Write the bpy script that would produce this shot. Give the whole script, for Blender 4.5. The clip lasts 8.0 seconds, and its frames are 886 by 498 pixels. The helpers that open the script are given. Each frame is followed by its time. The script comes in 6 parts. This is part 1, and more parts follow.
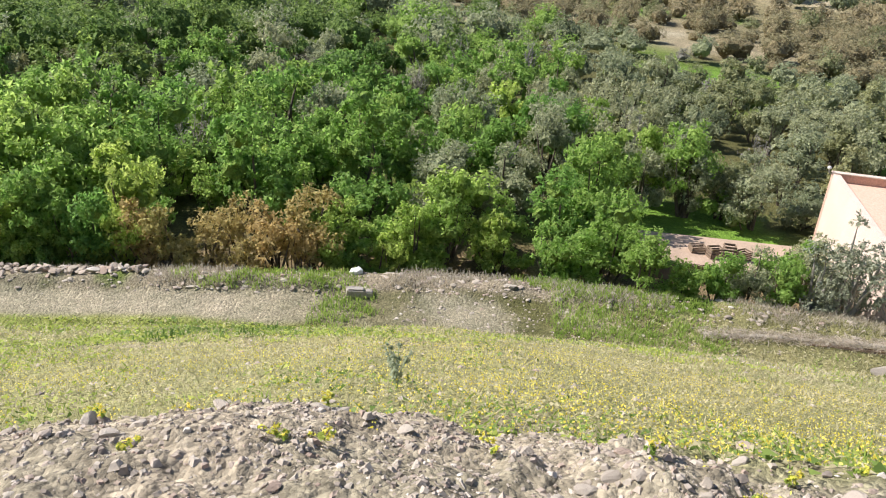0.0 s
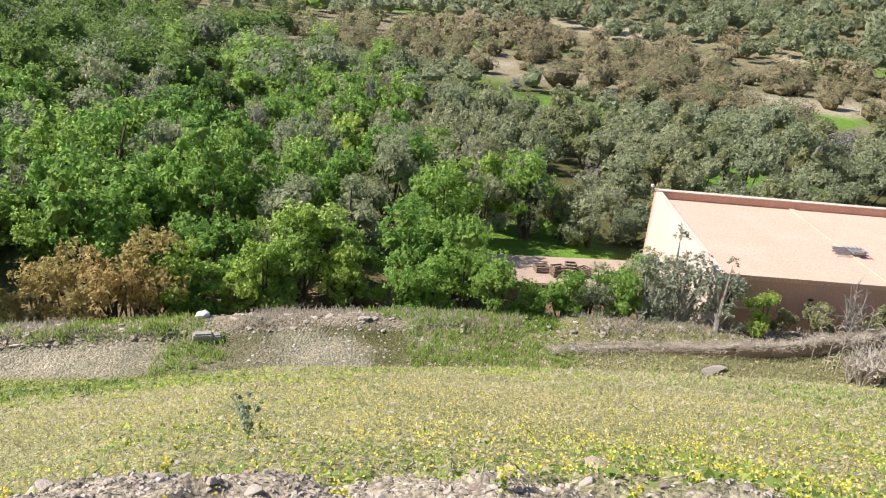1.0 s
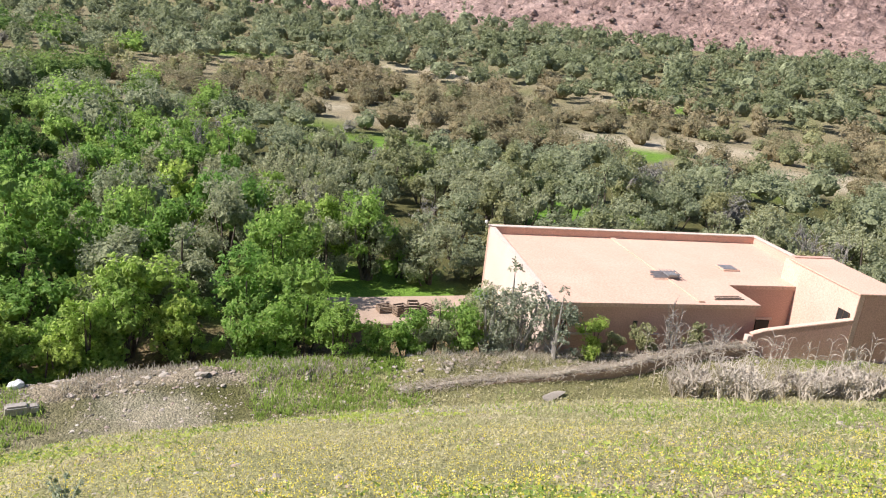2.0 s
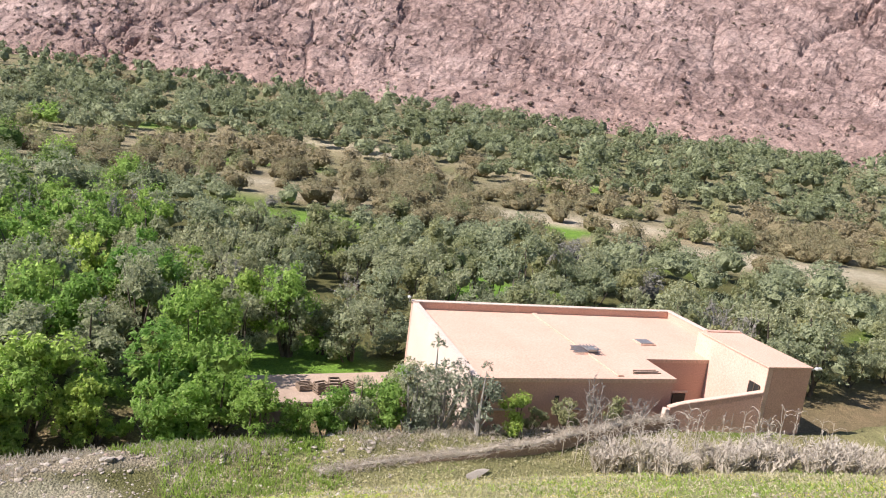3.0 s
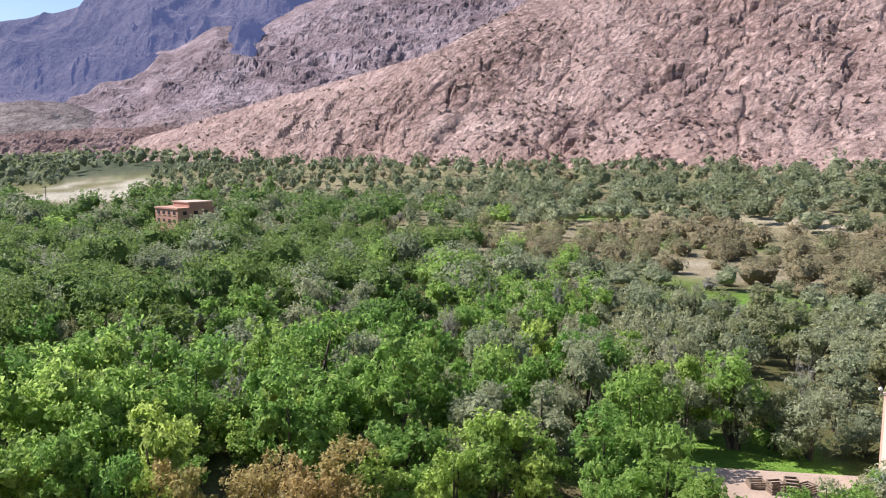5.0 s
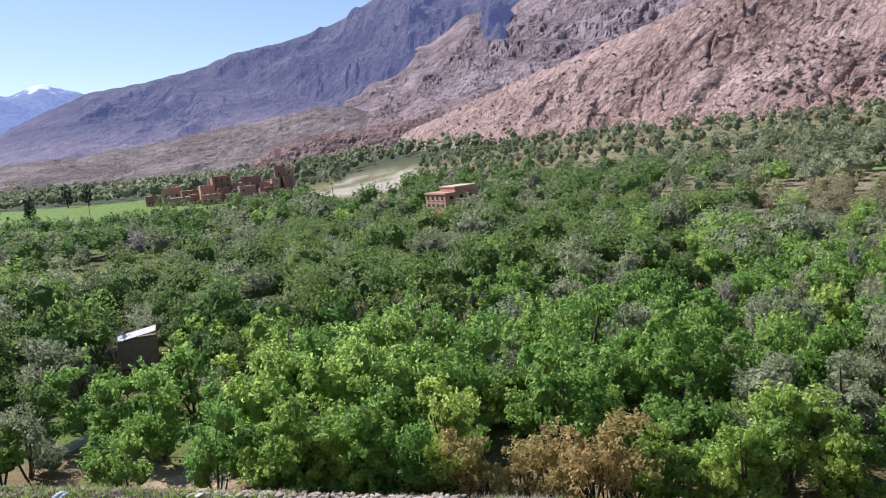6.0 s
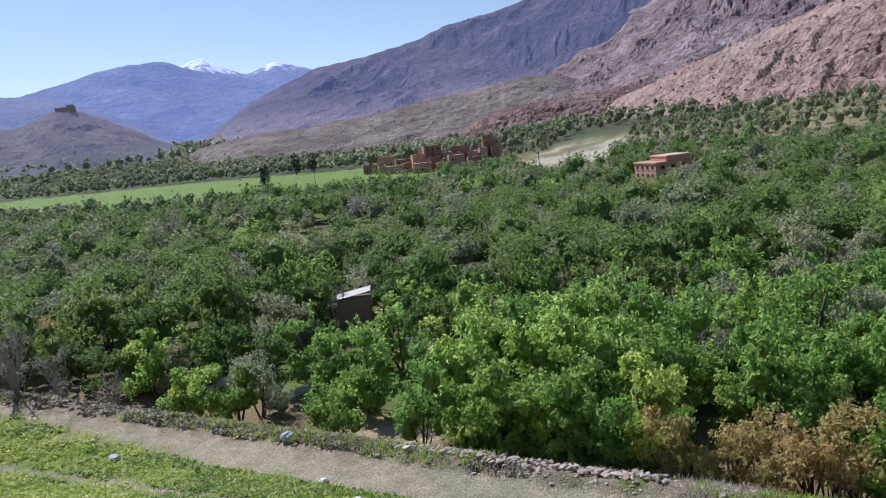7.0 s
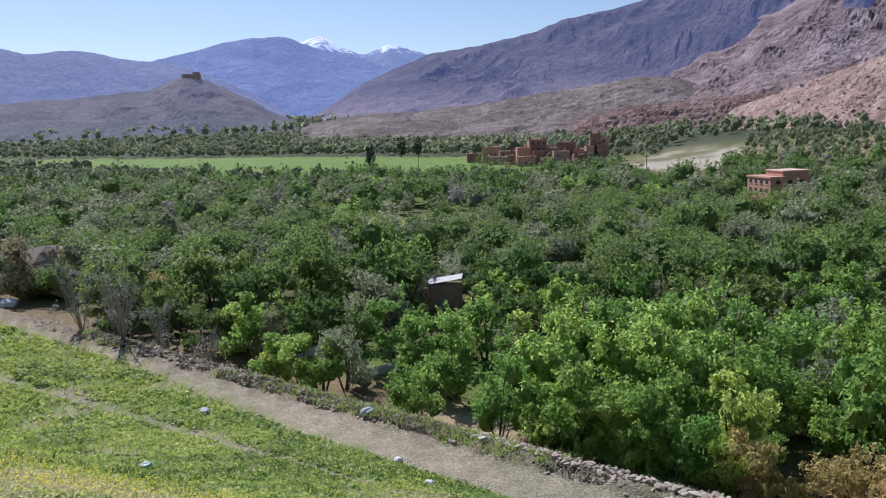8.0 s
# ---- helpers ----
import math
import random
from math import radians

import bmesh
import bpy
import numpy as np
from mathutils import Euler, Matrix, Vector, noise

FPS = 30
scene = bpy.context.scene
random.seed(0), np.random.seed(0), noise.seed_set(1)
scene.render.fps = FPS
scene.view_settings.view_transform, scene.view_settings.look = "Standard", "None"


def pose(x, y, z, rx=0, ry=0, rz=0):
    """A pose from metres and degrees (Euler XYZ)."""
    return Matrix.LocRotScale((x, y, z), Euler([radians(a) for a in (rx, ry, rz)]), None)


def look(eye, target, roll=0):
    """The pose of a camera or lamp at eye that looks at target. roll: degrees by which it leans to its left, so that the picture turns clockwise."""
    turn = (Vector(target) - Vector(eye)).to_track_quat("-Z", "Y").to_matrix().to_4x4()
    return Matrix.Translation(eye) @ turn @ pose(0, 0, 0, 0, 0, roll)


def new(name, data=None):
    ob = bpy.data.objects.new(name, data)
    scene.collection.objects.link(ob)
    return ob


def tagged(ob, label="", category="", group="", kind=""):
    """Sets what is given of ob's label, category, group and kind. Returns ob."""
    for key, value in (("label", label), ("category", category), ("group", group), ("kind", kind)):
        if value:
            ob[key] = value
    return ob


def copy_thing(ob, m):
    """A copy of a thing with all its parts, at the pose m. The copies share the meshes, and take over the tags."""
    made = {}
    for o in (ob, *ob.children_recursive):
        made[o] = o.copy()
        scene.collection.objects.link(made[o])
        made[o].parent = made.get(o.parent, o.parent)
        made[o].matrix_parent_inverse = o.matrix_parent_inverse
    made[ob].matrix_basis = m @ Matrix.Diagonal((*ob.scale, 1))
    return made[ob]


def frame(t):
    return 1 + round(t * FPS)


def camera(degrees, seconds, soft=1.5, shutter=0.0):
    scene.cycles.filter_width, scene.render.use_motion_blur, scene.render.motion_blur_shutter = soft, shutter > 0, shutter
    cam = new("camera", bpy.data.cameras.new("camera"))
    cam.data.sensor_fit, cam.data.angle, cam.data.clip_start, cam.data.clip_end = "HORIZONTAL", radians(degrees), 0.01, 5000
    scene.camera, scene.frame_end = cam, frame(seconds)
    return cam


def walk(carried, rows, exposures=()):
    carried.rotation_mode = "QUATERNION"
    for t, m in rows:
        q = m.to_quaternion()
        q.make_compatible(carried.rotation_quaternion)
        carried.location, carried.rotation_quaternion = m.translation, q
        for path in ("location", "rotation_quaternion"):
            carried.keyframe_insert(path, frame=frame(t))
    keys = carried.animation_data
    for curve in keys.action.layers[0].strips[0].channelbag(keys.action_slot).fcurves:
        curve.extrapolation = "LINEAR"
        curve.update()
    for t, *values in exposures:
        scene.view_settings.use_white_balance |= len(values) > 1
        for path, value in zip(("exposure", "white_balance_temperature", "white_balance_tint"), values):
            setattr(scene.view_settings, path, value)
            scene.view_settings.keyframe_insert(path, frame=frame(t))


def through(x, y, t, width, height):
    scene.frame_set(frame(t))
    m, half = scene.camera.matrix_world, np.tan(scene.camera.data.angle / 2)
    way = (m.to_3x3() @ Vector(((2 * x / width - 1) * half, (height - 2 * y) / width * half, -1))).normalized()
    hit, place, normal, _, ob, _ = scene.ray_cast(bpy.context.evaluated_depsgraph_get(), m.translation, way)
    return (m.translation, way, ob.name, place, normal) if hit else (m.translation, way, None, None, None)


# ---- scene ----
cam = camera(60.5, 8.0, 1.1)
PATH = [
    (0.00, pose(0.000, 0.000, 17.000, 65.18, -3.94, 1.56)),
    (0.25, pose(0.015, 0.015, 17.010, 66.15, -4.22, -0.92)),
    (0.50, pose(0.030, 0.030, 17.020, 67.03, -4.52, -3.63)),
    (0.75, pose(0.042, 0.037, 17.035, 67.75, -4.83, -6.75)),
    (1.00, pose(0.054, 0.045, 17.050, 68.35, -5.01, -10.12)),
    (1.25, pose(0.075, 0.059, 17.070, 68.94, -4.97, -13.52)),
    (1.50, pose(0.097, 0.074, 17.090, 69.72, -4.99, -16.74)),
    (1.75, pose(0.114, 0.082, 17.100, 70.91, -5.34, -19.67)),
    (2.00, pose(0.130, 0.090, 17.110, 72.56, -5.97, -22.43)),
    (2.20, pose(0.133, 0.092, 17.113, 74.14, -6.57, -24.55)),
    (2.50, pose(0.138, 0.094, 17.118, 76.31, -7.32, -26.99)),
    (2.75, pose(0.142, 0.096, 17.122, 77.79, -7.65, -28.06)),
    (3.05, pose(0.146, 0.098, 17.126, 79.15, -7.48, -27.98)),
    (3.30, pose(0.150, 0.100, 17.130, 79.91, -6.69, -26.58)),
    (3.50, pose(0.137, 0.100, 17.130, 80.31, -5.71, -24.52)),
    (3.75, pose(0.121, 0.100, 17.130, 80.91, -4.84, -20.90)),
    (4.00, pose(0.105, 0.100, 17.130, 81.55, -4.26, -16.38)),
    (4.25, pose(0.089, 0.100, 17.130, 82.10, -3.62, -11.28)),
    (4.50, pose(0.073, 0.100, 17.130, 82.60, -2.77, -6.12)),
    (4.70, pose(0.060, 0.100, 17.130, 82.97, -1.87, -2.22)),
    (5.05, pose(0.036, 0.092, 17.127, 83.10, 0.18, 4.45)),
    (5.40, pose(0.012, 0.084, 17.125, 82.75, 2.54, 11.03)),
    (5.80, pose(-0.016, 0.075, 17.122, 82.24, 5.04, 18.50)),
    (6.00, pose(-0.030, 0.070, 17.120, 82.09, 6.01, 22.18)),
    (6.25, pose(-0.039, 0.068, 17.120, 81.97, 6.81, 26.47)),
    (6.50, pose(-0.048, 0.065, 17.120, 81.90, 7.17, 30.49)),
    (6.75, pose(-0.056, 0.062, 17.120, 81.80, 7.13, 34.31)),
    (7.00, pose(-0.065, 0.060, 17.120, 81.49, 6.60, 37.65)),
    (7.25, pose(-0.074, 0.058, 17.120, 80.89, 5.55, 40.28)),
    (7.50, pose(-0.083, 0.055, 17.120, 80.48, 4.28, 42.34)),
    (7.75, pose(-0.091, 0.053, 17.120, 80.73, 3.07, 44.05)),
    (8.00, pose(-0.100, 0.050, 17.120, 81.39, 1.93, 45.59)),
]
walk(cam, PATH, [(0.0, 0.8, 6350, 14), (2.0, 0.78, 6320, 17), (3.5, 0.8, 6320, 19), (4.5, 0.84, 6180, 19), (6.0, 0.6, 5850, 19), (6.5, 0.5, 5750, 18), (7.0, 0.3, 5700, 18), (8.0, 0.25, 5720, 18)])

# ---- light ----
SUN_AZ, SUN_EL = 75.0, 43.0          # degrees to the left of +y, and above the horizon
sun_from = Vector((-math.sin(radians(SUN_AZ)) * math.cos(radians(SUN_EL)), math.cos(radians(SUN_AZ)) * math.cos(radians(SUN_EL)), math.sin(radians(SUN_EL))))
world = bpy.data.worlds.new("sky")
scene.world = world
world.use_nodes = True
wn = world.node_tree.nodes
sky = wn.new("ShaderNodeTexSky")
sky.sky_type = "NISHITA"
sky.sun_disc = False
sky.sun_elevation = radians(SUN_EL)
sky.sun_rotation = radians(-SUN_AZ)
sky.air_density, sky.dust_density, sky.ozone_density = 1.0, 0.3, 1.4
world.node_tree.links.new(sky.outputs[0], wn["Background"].inputs[0])
wn["Background"].inputs[1].default_value = 0.077
sun = new("sun", bpy.data.lights.new("sun", "SUN"))
sun.data.energy, sun.data.angle, sun.data.color = 4.75, radians(0.53), (1.0, 0.94, 0.85)
sun.matrix_world = look(sun_from * 300, (0, 0, 0))

# ---- materials ----
def nodes_of(name):
    m = bpy.data.materials.new(name)
    m.use_nodes = True
    n, l = m.node_tree.nodes, m.node_tree.links
    return m, n, l, n["Principled BSDF"]


def ramp(n, l, fac, stops):
    r = n.new("ShaderNodeValToRGB")
    while len(r.color_ramp.elements) < len(stops):
        r.color_ramp.elements.new(0.5)
    for e, (p, c) in zip(r.color_ramp.elements, stops):
        e.position, e.color = p, (*c, 1)
    l.new(fac, r.inputs[0])
    return r.outputs[0]


def noise_tex(n, l, coord, scale, detail=6.0, rough=0.6):
    t = n.new("ShaderNodeTexNoise")
    t.inputs["Scale"].default_value, t.inputs["Detail"].default_value, t.inputs["Roughness"].default_value = scale, detail, rough
    l.new(coord, t.inputs["Vector"])
    return t


def mixed(n, l, mode, fac, a, b):
    m = n.new("ShaderNodeMix")
    m.data_type, m.blend_type = "RGBA", mode
    for sock, v in ((m.inputs[0], fac), (m.inputs[6], a), (m.inputs[7], b)):
        if hasattr(v, "links"):
            l.new(v, sock)
        elif isinstance(v, tuple):
            sock.default_value = (*v, 1)
        else:
            sock.default_value = v
    return m.outputs[2]


def bumped(n, l, bsdf, height, strength, distance):
    b = n.new("ShaderNodeBump")
    b.inputs["Strength"].default_value, b.inputs["Distance"].default_value = strength, distance
    l.new(height, b.inputs["Height"])
    l.new(b.outputs[0], bsdf.inputs["Normal"])


def surface(name, a, b, scale=3.0, fine=40.0, rough=0.9, bump=0.3, dist=0.01, metal=0.0):
    """A worn surface: two tones in large patches, fine grain over both."""
    m, n, l, p = nodes_of(name)
    c = n.new("ShaderNodeTexCoord").outputs["Object"]
    big, small = noise_tex(n, l, c, scale), noise_tex(n, l, c, fine, 4)
    col = ramp(n, l, big.outputs[0], [(0.32, a), (0.68, b)])
    grain = ramp(n, l, small.outputs[0], [(0.3, (0.72, 0.72, 0.72)), (0.7, (1.08, 1.08, 1.08))])
    l.new(mixed(n, l, "MULTIPLY", 1.0, col, grain), p.inputs["Base Color"])
    p.inputs["Roughness"].default_value, p.inputs["Metallic"].default_value = rough, metal
    bumped(n, l, p, small.outputs[0], bump, dist)
    return m


def leaf_material(name, dark, light, through=0.35):
    """Leaves: every leaf and every plant differs a little; light passes through."""
    m, n, l, p = nodes_of(name)
    geo, info = n.new("ShaderNodeNewGeometry"), n.new("ShaderNodeObjectInfo")
    col = ramp(n, l, geo.outputs["Random Per Island"], [(0.0, dark), (1.0, light)])
    hue = n.new("ShaderNodeHueSaturation")
    vary = n.new("ShaderNodeMapRange")
    l.new(info.outputs["Random"], vary.inputs[0])
    vary.inputs[3].default_value, vary.inputs[4].default_value = 0.478, 0.518
    l.new(vary.outputs[0], hue.inputs["Hue"])
    val = n.new("ShaderNodeMapRange")
    l.new(info.outputs["Random"], val.inputs[0])
    val.inputs[3].default_value, val.inputs[4].default_value = 1.12, 0.85
    l.new(val.outputs[0], hue.inputs["Value"])
    l.new(col, hue.inputs["Color"])
    tr, mix = n.new("ShaderNodeBsdfTranslucent"), n.new("ShaderNodeMixShader")
    l.new(hue.outputs[0], p.inputs["Base Color"])
    l.new(hue.outputs[0], tr.inputs[0])
    p.inputs["Roughness"].default_value = 0.6
    p.inputs["Specular IOR Level"].default_value = 0.25
    mix.inputs[0].default_value = through
    l.new(p.outputs[0], mix.inputs[1])
    l.new(tr.outputs[0], mix.inputs[2])
    l.new(mix.outputs[0], n["Material Output"].inputs[0])
    return m


LEAF = {
    "walnut": leaf_material("walnut_leaves", (0.19, 0.33, 0.068), (0.36, 0.54, 0.14), 0.64),
    "lime": leaf_material("young_leaves", (0.28, 0.42, 0.09), (0.50, 0.66, 0.19), 0.7),
    "grove": leaf_material("grove_leaves", (0.115, 0.195, 0.05), (0.25, 0.365, 0.10), 0.5),
    "olive": leaf_material("olive_leaves", (0.26, 0.295, 0.165), (0.49, 0.52, 0.32), 0.52),
    "grey": leaf_material("grey_twigs", (0.265, 0.253, 0.218), (0.437, 0.414, 0.356), 0.4),
    "tamarisk": leaf_material("tamarisk_twigs", (0.25, 0.222, 0.125), (0.43, 0.385, 0.23), 0.45),
    "dusk": leaf_material("dark_olive_leaves", (0.155, 0.19, 0.095), (0.33, 0.375, 0.2), 0.45),
    "sage": leaf_material("sage_green_leaves", (0.250, 0.269, 0.125), (0.425, 0.438, 0.225), 0.45),
    "rust": leaf_material("rusty_spring_leaves", (0.40, 0.32, 0.13), (0.60, 0.51, 0.22), 0.62),
    "scrub": leaf_material("thorn_scrub", (0.12, 0.10, 0.07), (0.24, 0.20, 0.14), 0.3),
    "cypress": leaf_material("cypress_needles", (0.022, 0.045, 0.024), (0.05, 0.085, 0.045), 0.2),
    "dry": leaf_material("dry_grey_twigs", (0.40, 0.36, 0.28), (0.62, 0.57, 0.46), 0.45),
    "silver": leaf_material("silvery_leaves", (0.21, 0.24, 0.16), (0.40, 0.43, 0.31), 0.4),
}


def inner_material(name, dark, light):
    """The depth of a crown behind its outer leaves, its shade put into darker tones."""
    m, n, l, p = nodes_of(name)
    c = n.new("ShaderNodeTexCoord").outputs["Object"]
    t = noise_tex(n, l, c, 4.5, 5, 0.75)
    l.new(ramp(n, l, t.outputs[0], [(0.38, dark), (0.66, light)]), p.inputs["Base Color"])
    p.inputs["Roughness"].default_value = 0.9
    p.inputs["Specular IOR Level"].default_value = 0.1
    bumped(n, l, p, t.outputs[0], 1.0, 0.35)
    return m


# Most tones lie below the leaf colour, for the shade inside a crown.
INNER_SHADE = {}
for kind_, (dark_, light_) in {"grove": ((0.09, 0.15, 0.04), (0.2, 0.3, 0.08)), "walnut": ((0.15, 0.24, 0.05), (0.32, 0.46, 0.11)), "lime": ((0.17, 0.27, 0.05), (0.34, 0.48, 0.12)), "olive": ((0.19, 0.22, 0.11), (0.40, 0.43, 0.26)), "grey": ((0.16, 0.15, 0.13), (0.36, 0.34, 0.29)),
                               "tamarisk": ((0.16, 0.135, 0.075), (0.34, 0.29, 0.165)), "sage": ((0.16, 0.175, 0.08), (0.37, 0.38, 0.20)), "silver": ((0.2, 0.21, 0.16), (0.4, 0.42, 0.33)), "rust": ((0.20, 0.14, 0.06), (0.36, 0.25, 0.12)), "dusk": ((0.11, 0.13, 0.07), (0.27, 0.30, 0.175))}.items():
    INNER_SHADE[kind_] = inner_material("inner_" + kind_, dark_, light_)
BARK = surface("bark", (0.07, 0.055, 0.04), (0.16, 0.13, 0.10), 4, 30, 0.95, 0.6, 0.02)
PALEBARK = surface("pale_bark", (0.26, 0.24, 0.21), (0.40, 0.37, 0.33), 4, 30, 0.9, 0.5, 0.02)


# ---- shape of the land ----
def fract_noise(x, y, scale, octaves=4, seed=0, ridged=False):
    """Value noise on arrays, in about -1..1 (0..1 when ridged)."""
    out, amp, total = np.zeros_like(x, dtype=float), 1.0, 0.0
    for o in range(octaves):
        px, py = x / scale * 2 ** o + 17.3 * o + seed * 7.1, y / scale * 2 ** o - 11.7 * o + seed * 3.7
        ix, iy = np.floor(px), np.floor(py)
        fx, fy = px - ix, py - iy
        fx, fy = fx * fx * (3 - 2 * fx), fy * fy * (3 - 2 * fy)

        def h(a, b):
            v = np.sin(a * 127.1 + b * 311.7 + seed * 74.7) * 43758.5453
            return (v - np.floor(v)) * 2 - 1

        v = (h(ix, iy) * (1 - fx) + h(ix + 1, iy) * fx) * (1 - fy) + (h(ix, iy + 1) * (1 - fx) + h(ix + 1, iy + 1) * fx) * fy
        out += amp * ((1 - np.abs(v)) ** 2 if ridged else v)
        total += amp
        amp *= 0.5
    return out / total


def smooth(a, b, v):
    t = np.clip((v - a) / (b - a), 0, 1)
    return t * t * (3 - 2 * t)


def track_edge(x):
    """The y of the uphill edge of the track at the foot of the slope."""
    return np.where(x < 0, 26.0 + 0.13 * np.maximum(x, -110), 26.0 - 0.004 * np.minimum(x, 40) ** 2)


def path_y(x):
    """The y of the footpath that crosses the slope above the track."""
    return np.interp(x, [-110, -58, -46, -33, -26, -20, -14, -8, -3, 1, 6], [6, 13.2, 16.0, 16.8, 17.2, 17.5, 18.4, 17.6, 15.4, 13.4, 12])


def track_near(x):
    """How far the grass reaches over the track's uphill edge."""
    return np.interp(x, [-55, -42, -33, -22, -17, -10, -6], [1.7, 0.6, -0.2, -0.2, 0.9, 0.8, 0.4])


def cells(x, y, scale, seed=0):
    """Cell noise on arrays: distance to the nearest centre, and that cell's own number in 0..1."""
    px, py = x / scale, y / scale
    ix, iy = np.floor(px), np.floor(py)
    best, own = np.full(x.shape, 9.0), np.zeros(x.shape)

    def h(a, b, k):
        v = np.sin(a * 127.1 + b * 311.7 + (seed + k) * 74.7) * 43758.5453
        return v - np.floor(v)

    for dx in (-1, 0, 1):
        for dy in (-1, 0, 1):
            a, b = ix + dx, iy + dy
            d = np.hypot(a + h(a, b, 1) - px, b + h(a, b, 2) - py)
            own = np.where(d < best, h(a, b, 3), own)
            best = np.minimum(best, d)
    return best, own


PROFILE_S = [-60, -20, -5, 0, 1.5, 2.6, 3.1, 3.6, 6.2, 12, 20, 26]
PROFILE_Z = [44, 24.5, 16.9, 15.45, 15.2, 14.88, 14.64, 14.1, 12.6, 9.4, 5.0, 1.5]


def land(x, y):
    x, y = np.asarray(x, float), np.asarray(y, float)
    e = track_edge(x)
    s = y - e
    away = 1 - np.clip(y / e, 0, 1)
    y2 = y + (0.45 * np.maximum(-x - 1, 0) + 0.22 * np.maximum(x - 1, 0)) * away * smooth(-6, 1.5, y)
    slope = np.interp(y2 * (1 + (26.0 / e - 1) * smooth(3, 10, y)), PROFILE_S, PROFILE_Z)
    near = smooth(60, 25, np.hypot(x, y))
    slope = slope + near * (0.10 * fract_noise(x, y, 2.5, 4, 1) * smooth(2.0, 5, y) + (0.14 * fract_noise(x, y, 0.55, 4, 2) + 0.07 * fract_noise(x, y, 0.17, 3, 6)) * smooth(4.4, 3, y))
    slope = slope - 0.22 * np.exp(-((y - path_y(x)) / 0.55) ** 2) * smooth(5, -2, x)
    berm = 1.5 + 0.35 * np.exp(-((s - 3.6) / 0.9) ** 2) * (1 + fract_noise(x, y, 1.8, 4, 3)) + 0.06 * fract_noise(x, y, 0.8, 3, 4)
    floor = 0.25 * fract_noise(x, y, 14, 3, 5)
    down = smooth(4.6, 6.6, s)
    z = np.where(s < 0, slope, berm * (1 - down) + floor * down)
    z = np.where((s >= -0.6) & (s < 0), 1.5 + (z - 1.5) * np.clip(-s / 0.6, 0, 1), z)
    q, p = 0.643 * x + 0.766 * y, -0.766 * x + 0.643 * y
    z = z + 12 * smooth(150, 290, q) + np.maximum(q - 285, 0) * 0.1 + np.maximum(p - 850, 0) * 0.042
    return z


def seg_dist(x, y, ax, ay, bx_, by_):
    dx, dy = bx_ - ax, by_ - ay
    t = np.clip(((x - ax) * dx + (y - ay) * dy) / (dx * dx + dy * dy), 0, 1)
    return np.hypot(x - ax - t * dx, y - ay - t * dy)


def field_end(x, y):
    return 580 + np.clip(np.degrees(np.arctan2(-x, y)) - 46, 0, 30) * 16


